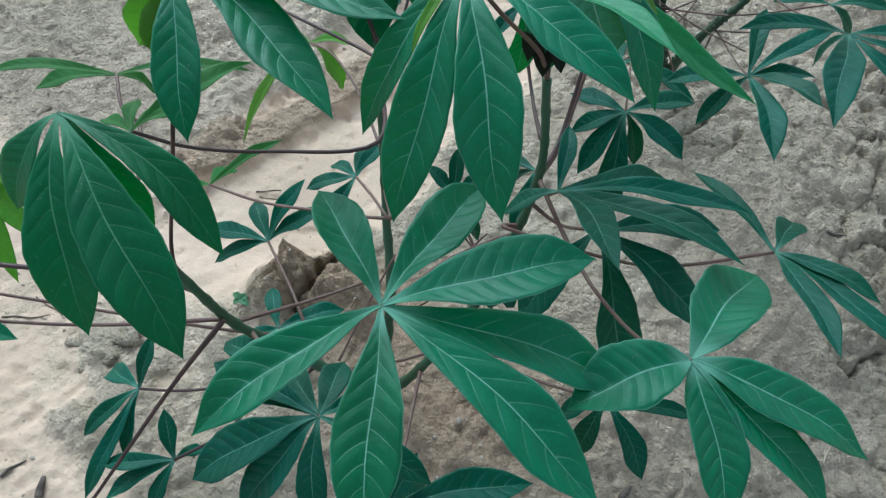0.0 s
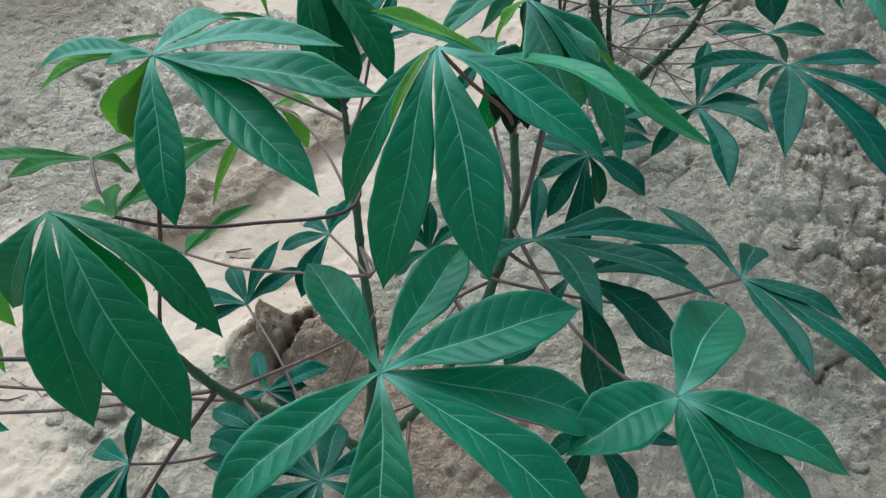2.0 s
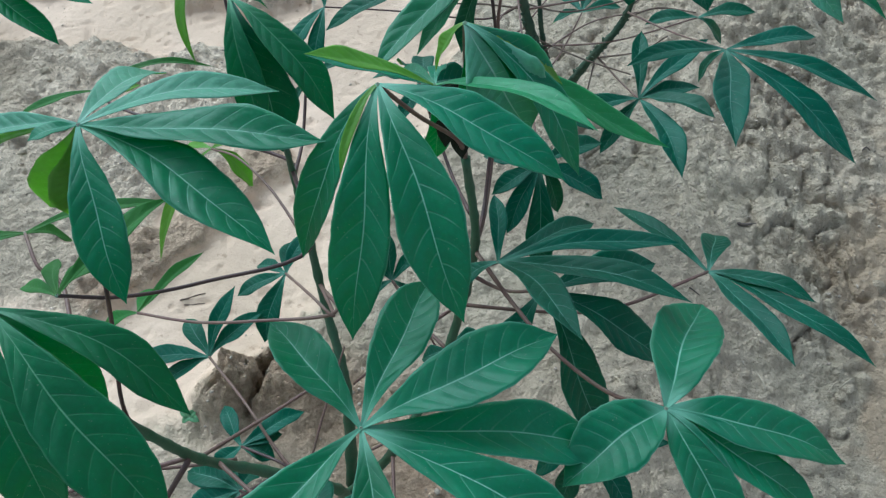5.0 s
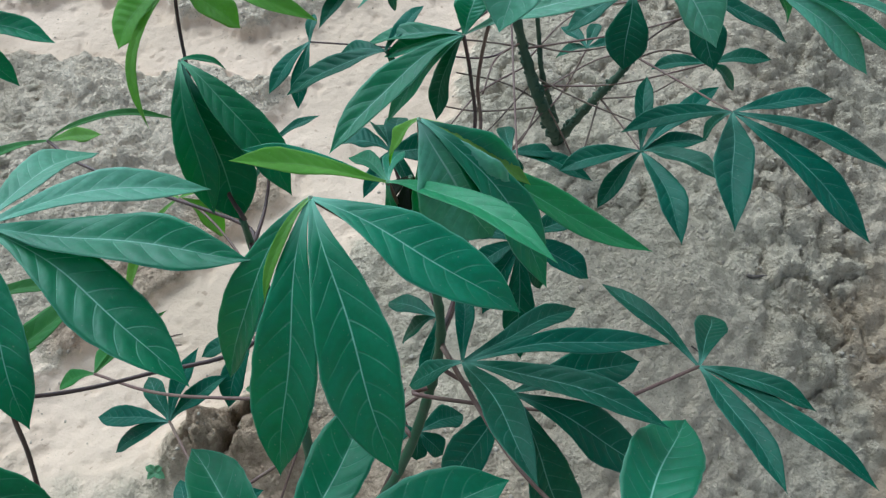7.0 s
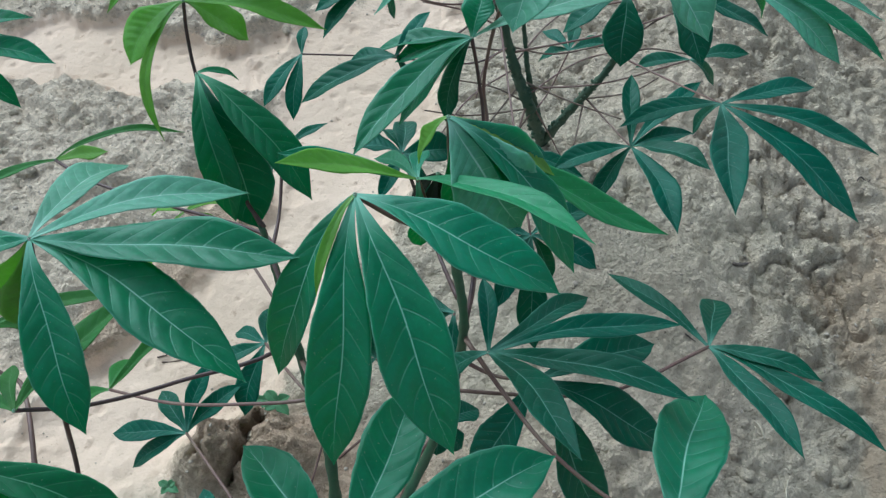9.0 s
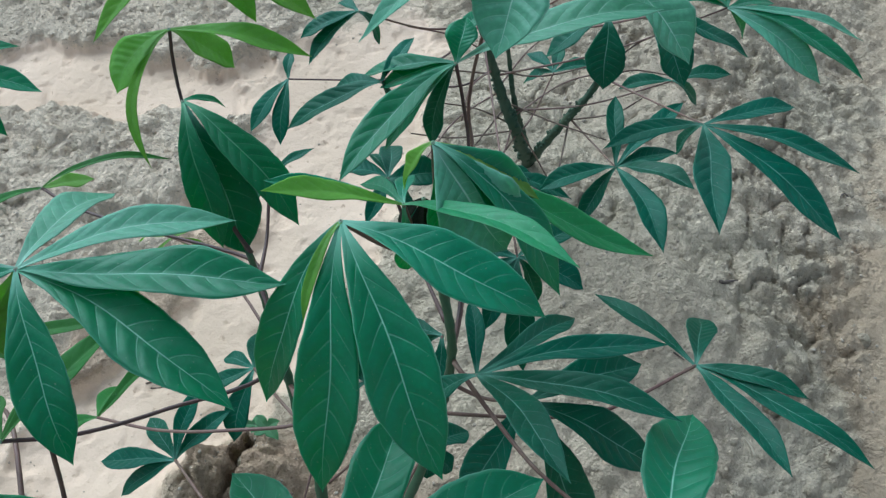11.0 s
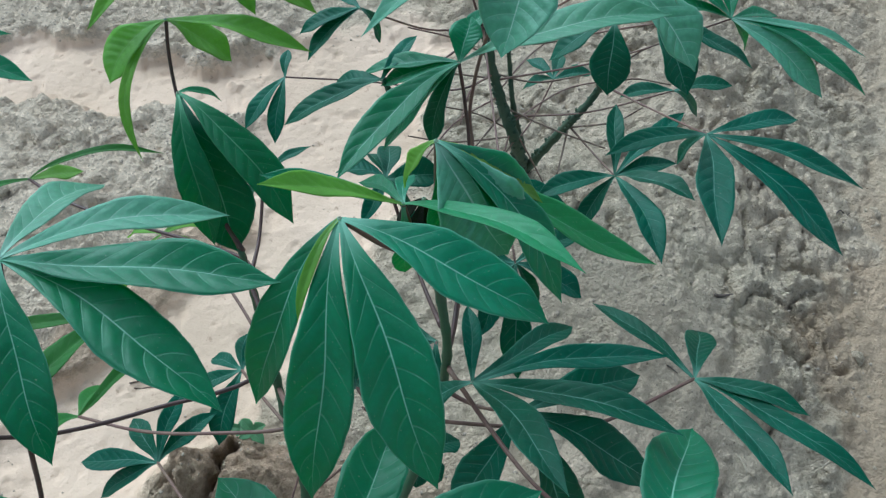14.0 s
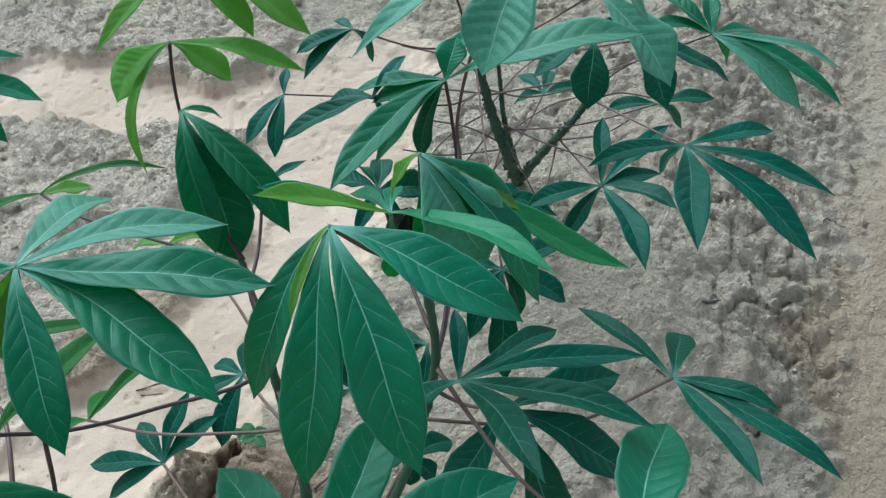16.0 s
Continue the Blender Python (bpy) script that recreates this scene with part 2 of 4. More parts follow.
    m.set(m.b, "Normal", m.bump(relief, m.math("MULTIPLY", m.math("MULTIPLY_ADD", patch, -0.72, 1.0), m.math("MULTIPLY_ADD", path.outputs["Fac"], -0.1, 1.0)), 0.012))
    return m.m


SOIL = soil_material()


def crumb_material(name, low, high):
    m = Mat(name)
    where = m.n("TexCoord").outputs["Object"]
    isle = m.n("NewGeometry").outputs["Random Per Island"]
    fine = m.noise(300, 4, 0.65, where)
    m.set(m.b, "Base Color", m.mix(m.math("MULTIPLY_ADD", fine, 0.5, m.math("MULTIPLY", isle, 0.5)), rgb(*low), rgb(*high)))
    m.set(m.b, "Roughness", 0.95)
    m.set(m.b, "Normal", m.bump(fine, 0.6, 0.002))
    return m.m


CRUMBS = crumb_material("dry_soil_crumb", (0.26, 0.215, 0.165), (0.44, 0.375, 0.30))


# ---- the ground: two furrows of washed sand beside rough ridges ----
def step(lo, hi, v):
    k = np.clip((v - lo) / (hi - lo), 0, 1)
    return k * k * (3 - 2 * k)


def lattice(ix, iy, seed):
    """Repeatable random numbers from 0 to 1 on whole coordinates."""
    h = (ix.astype(np.int64) * 374761393 + iy.astype(np.int64) * 668265263 + seed * 982451653) & 0x7FFFFFFF
    h = ((h ^ (h >> 13)) * 1274126177) & 0x7FFFFFFF
    return ((h ^ (h >> 16)) & 0xFFFF) / 65535.0


def grain(x, y, scale, seed):
    """Smooth noise from -1 to 1."""
    x, y = x * scale + 11.7 * seed, y * scale - 5.3 * seed
    ix, iy = np.floor(x), np.floor(y)
    u, v = x - ix, y - iy
    u, v = u * u * (3 - 2 * u), v * v * (3 - 2 * v)
    low = lattice(ix, iy, seed) * (1 - u) + lattice(ix + 1, iy, seed) * u
    high = lattice(ix, iy + 1, seed) * (1 - u) + lattice(ix + 1, iy + 1, seed) * u
    return 2 * (low * (1 - v) + high * v) - 1


def fractal(x, y, scale, seed, octaves=4):
    c, s = math.cos(0.6), math.sin(0.6)
    out, size = 0.0, 1.0
    for k in range(octaves):
        out = out + size * grain(x, y, scale, seed + k)
        x, y, scale, size = c * x - s * y, s * x + c * y, scale * 2.03, size * 0.52
    return out


def crumble(x, y, scale, seed):
    """Broken lumps: each cell of an uneven net stands up by its own height, leans its own way and falls off to its joints (0 to 1). Also gives how far the next joint is."""
    wx, wy = x + 0.35 / scale * fractal(x, y, scale * 1.1, seed, 3), y + 0.35 / scale * fractal(x, y, scale * 1.1, seed + 9, 3)
    px, py = wx * scale, wy * scale
    ix, iy = np.floor(px), np.floor(py)
    first, second, tall, lean = np.full_like(px, 9.0), np.full_like(px, 9.0), np.zeros_like(px), np.zeros_like(px)
    for a in (-1, 0, 1):
        for b in (-1, 0, 1):
            cx, cy = ix + a, iy + b
            ox, oy = cx + lattice(cx, cy, seed + 3) - px, cy + lattice(cx, cy, seed + 5) - py
            d = np.hypot(ox, oy)
            closer = d < first
            second = np.where(closer, first, np.minimum(second, d))
            tall = np.where(closer, lattice(cx, cy, seed + 7), tall)
            lean = np.where(closer, ox * (lattice(cx, cy, seed + 11) - 0.5) + oy * (lattice(cx, cy, seed + 13) - 0.5), lean)
            first = np.minimum(first, d)
    return np.maximum(0, 0.2 + 0.8 * tall + 1.3 * lean) * np.clip((second - first) / 0.28, 0, 1), second - first


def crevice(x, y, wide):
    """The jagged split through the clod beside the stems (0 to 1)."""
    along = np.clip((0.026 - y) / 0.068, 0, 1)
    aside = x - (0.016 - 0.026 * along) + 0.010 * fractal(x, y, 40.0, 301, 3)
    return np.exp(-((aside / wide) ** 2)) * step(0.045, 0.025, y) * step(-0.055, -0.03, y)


def furrow(x, y):
    """How far a place belongs to the smooth sand (0 to 1), to the pale ridge, to the trodden soil, to the darkening
    laid over the colour, and to the brown earth round the stems.
    """
    wig = 0.02 * np.sin(9 * y + 1) + 0.012 * np.sin(23 * y + 7 * x) + 0.034 * fractal(x, y, 15.0, 70, 5)
    along = x - (-0.10 + 0.52 * y) + wig
    main = step(0.19, 0.10, np.abs(along)) * step(0.85, 0.65, y) * (0.35 + 0.65 * step(-0.10, 0.06, y))
    main = np.maximum(main, 0.25 * step(0.02, -0.04, along) * step(0.06, -0.02, y))
    across = y - (0.63 - 0.30 * x) + wig
    cross = step(0.10, 0.055, np.abs(across + 0.035 * step(-0.3, 0.05, x) - 0.01)) * step(0.36, 0.2, x)
    s = x - (0.738 + 0.60 * y)
    path = step(-0.03, 0.03, s + 2 * wig) * step(1.5, 0.9, s) * (1 - 0.6 * np.exp(-(((y - 0.62 + 2 * wig) / 0.32) ** 4)))
    clod = np.exp(-((x - 0.01) / 0.06) ** 2 - ((y + 0.01) / 0.045) ** 2) * (1 + 0.5 * fractal(x, y, 30.0, 88, 3))
    foot = np.exp(-((x - 0.17) / 0.13) ** 2 - ((y + 0.16) / 0.10) ** 2)
    smooth = np.maximum(main, cross) * (1 - np.minimum(1, 1.4 * clod))
    # lighter soil colour over the left ridge
    pale = step(-0.08, -0.17, along) * step(-0.42, -0.26, x) * (1 - 0.75 * step(0.42, 0.28, y) * step(-0.14, -0.26, x))
    # these two lines colour the soil at the far left darker
    path = np.maximum(path, 0.5 * step(-0.24, -0.44, x + 0.5 * wig) * step(0.0, -0.05, across) * step(0.42, 0.52, y))
    darkening = 0.4 * step(-0.27, -0.40, x + 0.6 * wig) * step(0.0, -0.05, across) * step(0.50, 0.58, y + 0.5 * wig)
    # the shade inside the crevice, put into the soil colour
    darkening = np.maximum(darkening, 0.9 * crevice(x, y, 0.009))
    smooth = np.maximum(smooth, 0.62 * step(-0.08, -0.22, x + 2 * wig) * step(0.16, 0.02, y + 0.3 * x))
    brown = np.minimum(1, 1.5 * clod + 1.0 * foot + 0.9 * np.exp(-((x - 0.07) / 0.08) ** 2 - ((y + 0.05) / 0.065) ** 2))
    brown = np.maximum(brown, 0.35 * step(-0.08, -0.22, x + 2 * wig) * step(0.16, 0.02, y + 0.3 * x) * (0.6 + 0.4 * fractal(x, y, 9.0, 191, 3)))
    reach = np.clip(((x + 0.19) * 0.21 + (y - 0.145) * 0.19) / (0.21 ** 2 + 0.19 ** 2), 0, 1)
    bank = step(0.044, 0.022, np.hypot(x + 0.19 - 0.21 * reach, y - 0.145 - 0.19 * reach) + 0.4 * wig)
    brown = np.maximum(brown, 0.9 * bank)
    smooth = smooth * (1 - 0.8 * bank)
    # dark of the cracks beside the path, painted as blotches of soil colour
    edge = np.exp(-(((s + wig) / 0.035) ** 2)) * step(-0.1, 0.5, fractal(x, y, 20.0, 151, 3))
    darkening = np.maximum(darkening, 0.12 * edge)
    here = np.exp(-((x / 1.5) ** 4) - ((y / 1.5) ** 4))
    smooth, pale, darkening = smooth * here, pale * here, darkening * here
    return smooth, pale, np.maximum(path, np.minimum(0.4, 0.5 * clod + 0.4 * foot)), darkening, brown


def heights(x, y):
    smooth, pale, path, darkening, brown = furrow(x, y)
    s = x - (0.738 + 0.60 * y)
    z = -0.115 * step(-0.38, 0.04, s) * step(1.6, 0.9, s) - 0.024 * smooth
    rough = (1 - smooth) * (1 - (0.62 - 0.35 * step(0.28, 0.5, y)) * step(-0.03, 0.05, s))
    near = np.exp(-((x / 4) ** 2) - ((y / 4) ** 2))
    lumps = np.maximum(0.0, fractal(x, y, 7.0, 3, 3))
    clods = np.maximum(0.15, 1 - np.abs(fractal(x, y, 26.0, 9, 4)))
    crumbs = np.abs(fractal(x, y, 70.0, 21, 3))
    patch = 0.2 + 0.8 * step(-0.5, 0.6, fractal(x, y, 5.0, 40, 2))
    z = z + rough * near * (0.007 * lumps + (0.004 + 0.008 * patch) * clods + (0.002 + 0.003 * patch) * crumbs - 0.008)
    z = z + 0.004 * fractal(x, y, 8.0, 55, 3) + 0.0008 * fractal(x, y, 90.0, 66, 3)
    # dimples in the washed sand
    z = z - 0.004 * smooth * step(0.45, 0.85, grain(x, y, 42.0, 31)) - 0.0025 * smooth * step(0.5, 0.9, grain(x, y, 85.0, 33))
    band = step(-0.42, -0.2, s) * step(0.03, -0.05, s) + 0.45 * pale
    wx, wy = x + 0.03 * fractal(x, y, 12.0, 131, 2), y + 0.03 * fractal(x, y, 12.0, 141, 2)
    cracks = step(0.08, 0.0, np.abs(fractal(wx, wy, 11.0, 101, 3))) * step(-0.35, 0.35, fractal(x, y, 6.0, 121, 2))
    z = z + rough * near * band * (0.007 * np.maximum(0, fractal(wx, wy, 20.0, 111, 4)) - 0.006 * cracks)
    # chunks on the two ridges, and finer rubble on all the rough soil
    q = x - (0.675 + 0.25 * y)
    slab, joint = crumble(x, y, 13.0, 251)
    split = np.exp(-((joint / 0.07) ** 2)) * step(-0.2, 0.5, fractal(x, y, 7.0, 271, 2))
    blocks = np.exp(-((q / 0.085) ** 4)) * step(-0.7, 0.2, fractal(x, y, 5.0, 211, 3))
    chunky = np.minimum(1, 0.45 * pale + blocks)
    rubble = step(0.22, 0.36, y + 0.15 * x) * step(0.24, 0.36, x) * step(0.04, -0.06, s)
    heap, seam = crumble(x, y, 20.0, 281)
    z = z + rough * near * rubble * (0.007 * heap - 0.010 * np.exp(-((seam / 0.08) ** 2)) * step(-0.4, 0.4, fractal(x, y, 9.0, 291, 2)))
    z = z + rough * near * (0.011 * pale * crumble(x, y, 19.0, 221)[0] + blocks * (0.017 * slab - 0.016 * split + 0.007 * crumble(x, y, 34.0, 261)[0]))
    z = z + rough * near * (0.006 * chunky * crumble(x, y, 62.0, 231)[0] + (0.002 + 0.002 * chunky) * crumble(x, y, 130.0, 241)[0])
    z = z + 0.004 * rough * near * np.maximum(0, fractal(x, y, 48.0, 35, 3)) ** 1.5
    z = z + near * np.exp(-((s / 0.04) ** 2)) * (0.016 * np.abs(fractal(x, y, 24.0, 161, 3)) - 0.006)
    # the crumbling clod beside the stems, split by a crevice
    rugged = 0.9 + 0.6 * fractal(x, y, 38.0, 77, 4) - 0.25 * step(0.1, 0.0, np.abs(fractal(x, y, 24.0, 87, 3)))
    z = z + 0.040 * step(1.35, 0.35, np.hypot((x + 0.034) / 0.042, (y + 0.014) / 0.042)) * rugged
    z = z + 0.028 * step(1.35, 0.3, np.hypot((x - 0.042) / 0.048, (y + 0.022) / 0.044)) * (0.6 + 0.4 * rugged)
    z = z + np.exp(-(((x - 0.01) / 0.07) ** 4) - (((y + 0.015) / 0.055) ** 4)) * (0.007 * crumble(x, y, 60.0, 321)[0] + 0.003 * crumble(x, y, 140.0, 331)[0])
    # a small pit and a crack in the slope
    z = z - 0.014 * np.exp(-((x - 0.593) / 0.012) ** 2 - ((y - 0.041) / 0.012) ** 2)
    z = z - 0.012 * np.exp(-((x - 0.735 - 0.4 * (y - 0.2) - 0.012 * np.sin(40 * y)) / 0.010) ** 2 - ((y - 0.21) / 0.05) ** 2)
    return z - 0.055 * crevice(x, y, 0.006)


def ground_height(x, y):
    return float(heights(np.array([x]), np.array([y]))[0])


def stretched(lo, hi, pitch, far, count):
    """Even steps from lo to hi, then ever longer ones out to far."""
    mid = np.arange(lo, hi, pitch)
    ratio = (far / pitch) ** (1 / count)
    out = np.cumsum(pitch * ratio ** np.arange(1, count))
    return np.concatenate([lo - out[::-1], mid, mid[-1] + out])


def mesh_object(name, verts, faces, material, parent=None, label="", smooth=True):
    me = bpy.data.meshes.new(name)
    me.from_pydata(verts, [], faces)
    for one in material if isinstance(material, (list, tuple)) else (material,):
        me.materials.append(one)
    if smooth:
        me.shade_smooth()
    ob = new(name, me)
    ob.parent = parent
    if label:
        tagged(ob, label)
    return ob


xs, ys = stretched(-0.62, 1.25, 0.0032, 260, 36), stretched(-0.45, 1.15, 0.0032, 260, 36)
gx, gy = np.meshgrid(xs, ys)
ground_verts = np.stack([gx, gy, heights(gx, gy)], -1).reshape(-1, 3).tolist()
nx = len(xs)
ground_faces = [(j * nx + i, j * nx + i + 1, (j + 1) * nx + i + 1, (j + 1) * nx + i) for j in range(len(ys) - 1) for i in range(nx - 1)]
ground = mesh_object("ground", ground_verts, ground_faces, SOIL)
tagged(ground, "pale sandy soil with rough clods and a smooth washed furrow", "soil", kind="structure")
for key, values in zip(("sand", "pale", "path", "darkening", "brown"), furrow(gx, gy)):
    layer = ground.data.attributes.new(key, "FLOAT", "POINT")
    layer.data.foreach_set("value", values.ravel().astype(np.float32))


def scatter_clods(count, seed):
    """Loose crumbs of soil as one mesh: small, angular, half sunk lumps."""
    rng = np.random.default_rng(seed)
    bm = bmesh.new()
    bmesh.ops.create_icosphere(bm, subdivisions=1, radius=1.0)
    shape = np.array([v.co for v in bm.verts])
    tris = np.array([[v.index for v in f.verts] for f in bm.faces])
    bm.free()
    x, y = rng.uniform(-0.6, 1.2, count), rng.uniform(-0.42, 1.1, count)
    smooth, pale, path, darkening, brown = furrow(x, y)
    keep = rng.random(count) < np.clip(1.0 - 0.93 * smooth - 0.3 * path, 0, 1) * step(-0.7, 0.9, fractal(x, y, 6.0, 91, 2))
    x, y = x[keep], y[keep]
    size = 0.0006 + 0.0024 * rng.random(len(x)) ** 5
    z = heights(x, y)
    bumpy = shape[None] * (0.65 + 0.7 * rng.random((len(x), len(shape), 1)))
    verts = bumpy * (size[:, None, None] * rng.uniform(0.7, 1.3, (len(x), 1, 3)) * np.array([1, 1, 0.75])) + np.stack([x, y, z - 0.1 * size], -1)[:, None]
    faces = tris[None] + (np.arange(len(x)) * len(shape))[:, None, None]
    ob = mesh_object("soil_crumbs", verts.reshape(-1, 3).tolist(), faces.reshape(-1, 3).tolist(), CRUMBS)
    return tagged(ob, "loose dry crumbs of grey sandy soil", "soil", kind="stuff")


scatter_clods(36000, 5)


def ridge_clods(count, seed):
    """Larger broken lumps of dry soil on the ridges, as one mesh, each with its own bumps and facets."""
    rng = np.random.default_rng(seed)
    bm = bmesh.new()
    bmesh.ops.create_icosphere(bm, subdivisions=2, radius=1.0)
    shape = np.array([v.co for v in bm.verts])
    tris = np.array([[v.index for v in f.verts] for f in bm.faces])
    bm.free()
    x, y = rng.uniform(-0.45, 1.0, count), rng.uniform(-0.35, 0.95, count)
    smooth, pale, path, darkening, brown = furrow(x, y)
    s = x - (0.738 + 0.60 * y)
    likely = 1.2 * np.exp(-((x + 0.20) / 0.06) ** 2 - ((y + 0.10) / 0.03) ** 2) + (1 - smooth) ** 2 * (0.12 + 0.5 * pale + 0.6 * np.exp(-(((s + 0.10) / 0.11) ** 2))) * step(-0.3, 0.6, fractal(x, y, 9.0, 171, 2))
    keep = rng.random(count) < np.clip(likely, 0, 1)
    x, y = x[keep], y[keep]
    size = 0.0025 + 0.0125 * rng.random(len(x)) ** 2.2
    verts, faces = [], []
    for k in range(len(x)):
        p = shape * rng.uniform(0.75, 1.3, 3) * np.array([1, 1, 0.7])
        shift = rng.uniform(0, 50, 2)
        knobs = 1 + 0.55 * fractal(p[:, 0] + shift[0], p[:, 1] + 0.7 * p[:, 2] + shift[1], 1.3, 181 + k % 7, 4)
        p = p * knobs[:, None] * size[k] + np.array([x[k], y[k], ground_height(x[k], y[k]) - 0.42 * size[k]])
        faces.append(tris + k * len(shape))
        verts.append(p)
    ob = mesh_object("soil_clods", np.concatenate(verts).tolist(), np.concatenate(faces).tolist(), SOIL)
    return tagged(ob, "broken pale clods of dry sandy soil on the ridge", "soil", kind="stuff")


ridge_clods(3600, 8)


# ---- builders for the plants ----
def smooth_line(points, steps):
    """A Catmull-Rom line through the points, with steps pieces between each pair."""
    p = [Vector(q) for q in points]
    p = [2 * p[0] - p[1], *p, 2 * p[-1] - p[-2]]
    out = []
    for a, b, c, d in zip(p, p[1:], p[2:], p[3:]):
        for k in range(steps):
            t = k / steps
            out.append(0.5 * (2 * b + (c - a) * t + (2 * a - 5 * b + 4 * c - d) * t * t + (3 * b - a - 3 * c + d) * t ** 3))
    return [*out, p[-2]]


def tube(points, radii, sides=7, steps=5, knots=0.0, rng=None):
    """Verts and faces of a round, tapering tube along the points; knots: swollen joints, as a share of the radius."""
    line = smooth_line(points, steps)
    verts, faces, ref = [], [], Vector((0.31, 0.17, 0.93))
    for i, q in enumerate(line):
        way = (line[min(i + 1, len(line) - 1)] - line[max(i - 1, 0)]).normalized()
        a = way.cross(ref).normalized()
        b = way.cross(a)
        f = i / (len(line) - 1) * (len(radii) - 1)
        k = min(int(f), len(radii) - 2)
        r = radii[k] + (radii[k + 1] - radii[k]) * (f - k)
        if knots:
            r *= 1 + knots * (rng.random() - 0.3) + (knots if i % 4 == 0 else 0)
        verts += [q + r * (math.cos(h) * a + math.sin(h) * b) for h in (2 * math.pi * s / sides for s in range(sides))]
        if i:
            o = (i - 1) * sides
            faces += [(o + s, o + (s + 1) % sides, o + sides + (s + 1) % sides, o + sides + s) for s in range(sides)]
    last = len(verts) - sides
    faces += [tuple(range(sides))[::-1], tuple(range(last, last + sides))]
    return verts, faces


def plant(label, x, y):
    base = new("cassava_plant")
    base.location = (x, y, ground_height(x, y))
    base.empty_display_size = 0.02
    return tagged(base, label, "plant", "cassava plants on the ridge")


def under(parent, verts):
    o = parent.matrix_basis.translation
    return [Vector(v) - o for v in verts]


def stem(owner, points, radii, material=STEM_GREEN, label="", seed=1):
    rng = random.Random(seed)
    verts, faces = tube(points, radii, 9, 12, 0.24 if material is STEM_BROWN else 0.16, rng)
    if material is STEM_BROWN:
        # stubby scars where old leaves broke off
        line = smooth_line(points, 12)
        for k in range(3, len(line) - 2):
            way = (line[k + 1] - line[k]).normalized()
            for _ in range(2):
                r = radii[min(len(radii) - 1, int(k / len(line) * len(radii)))]
                out = way.cross(Vector((rng.uniform(-1, 1), rng.uniform(-1, 1), rng.uniform(-1, 1)))).normalized()
                a = line[k] + way * (rng.random() * (line[k + 1] - line[k]).length)
                nub, sides = tube([a + out * r * 0.6, a + (out * 1.0 + way * 0.2) * r, a + (out * rng.uniform(1.15, 1.5) + way * 0.4) * r], (r * 0.5, r * 0.42, r * 0.26), 5, 1)
                faces += [tuple(i + len(verts) for i in f) for f in sides]
                verts += nub
    return mesh_object("stem", under(owner, verts), faces, material, owner, label)


def blade(hub, tip, wide, arch, roll, bow, rng, taper):
    """One lobe of a leaf: a pointed blade, folded along its midrib, puffed between the side veins, arched and wavy, with an upper and an under face.
    Returns the places, the faces, each face's side, the coordinates along and across, and the course of the veins."""
    hub, tip = Vector(hub), Vector(tip)
    way = tip - hub
    length = way.length
    ahead = way.normalized()
    up = (Vector((0, 0, 1)) - ahead.z * ahead)
    if up.length < 0.15:
        up = Vector((0, -1, 0.2)) - Vector((0, -1, 0.2)).dot(ahead) * ahead
    up.normalize()
    up = Matrix.Rotation(radians(roll), 3, ahead) @ up
    side = ahead.cross(up)
    hub, ahead, up, side = (np.array(q) for q in (hub, ahead, up, side))
    rows, cols = (60, 14) if length > 0.075 else (36, 10)
    fold = (0.42 + 0.26 * rng.random()) * (1.0 - 0.35 * min(1.0, max(0.0, -ahead[2])))
    sway, ripple, phase = bow + (rng.random() - 0.5) * 0.05, 0.07 + 0.09 * rng.random(), rng.random() * 6.28
    twist, dip = (rng.random() - 0.5) * 0.5, rng.uniform(0.0, 0.05)
    blunt = 0.92
    top = taper / (taper + blunt)
    peak = (top ** taper) * ((1 - top) ** blunt)
    v, u = np.meshgrid(np.linspace(0, 1, rows + 1), np.linspace(-1, 1, cols + 1), indexing="ij")
    # hanging lobes bend close to the hub, level ones in the middle
    bend = 1.0 - 0.4 * min(1.0, max(0.0, -ahead[2]))
    crest = bend / (bend + 1)
    rise = v ** bend * (1 - v) / (crest ** bend * (1 - crest))
    centre = hub + ahead * (length * v)[..., None] + up * (length * (arch * rise - dip * np.clip((v - 0.7) / 0.3, 0, 1) ** 2 * v * (1 - v) * 4))[..., None]
    centre = centre + side * (length * (sway * 4 * v * (1 - v) + 0.012 * np.sin(7 * v + phase) * v * (1 - v) * 4))[..., None]
    shape = v ** taper * (1 - v) ** blunt / peak * (1 - 0.72 * np.exp(-(1 - v) / 0.065))
    hem = 1 + 0.03 * np.sin(9 * v + phase + u) + 0.02 * np.sin(23 * v + 2 * phase + 2 * u) + 0.012 * np.sin(61 * v + 3 * phase + 4 * u)
    w = 0.5 * wide * shape * hem + 0.0011 * (1 - v)
    turn = (twist * (v - 0.3))[..., None]
    s, n = side * np.cos(turn) + up * np.sin(turn), up * np.cos(turn) - side * np.sin(turn)
    veins = rng.uniform(8.5, 11.0)
    course = veins * v - 1.35 * np.abs(u) ** 1.35 + 0.18 * np.sin(5 * v + phase) + rng.random()
    near = np.abs((course + 0.43 * (u > 1e-6)) % 1.0 - 0.5) * 2
    puff = (np.sin(near * math.pi / 2) - 0.5) * np.clip(np.abs(u) * 5, 0, 1) * np.clip((1 - np.abs(u)) * 3, 0, 1) * np.clip(v * 6, 0, 1)
    gutter = np.sqrt(u * u + 0.012) - 0.11
    lift = w * (fold * (1.2 - 0.32 * np.sin(math.pi * v)) * gutter - 0.10 * u * u + ripple * u * u * np.sin(11 * v + phase + np.where(u > 0, 1.7, 0)) + 0.055 * puff)
    face = centre + s * (w * u)[..., None] + n * lift[..., None]
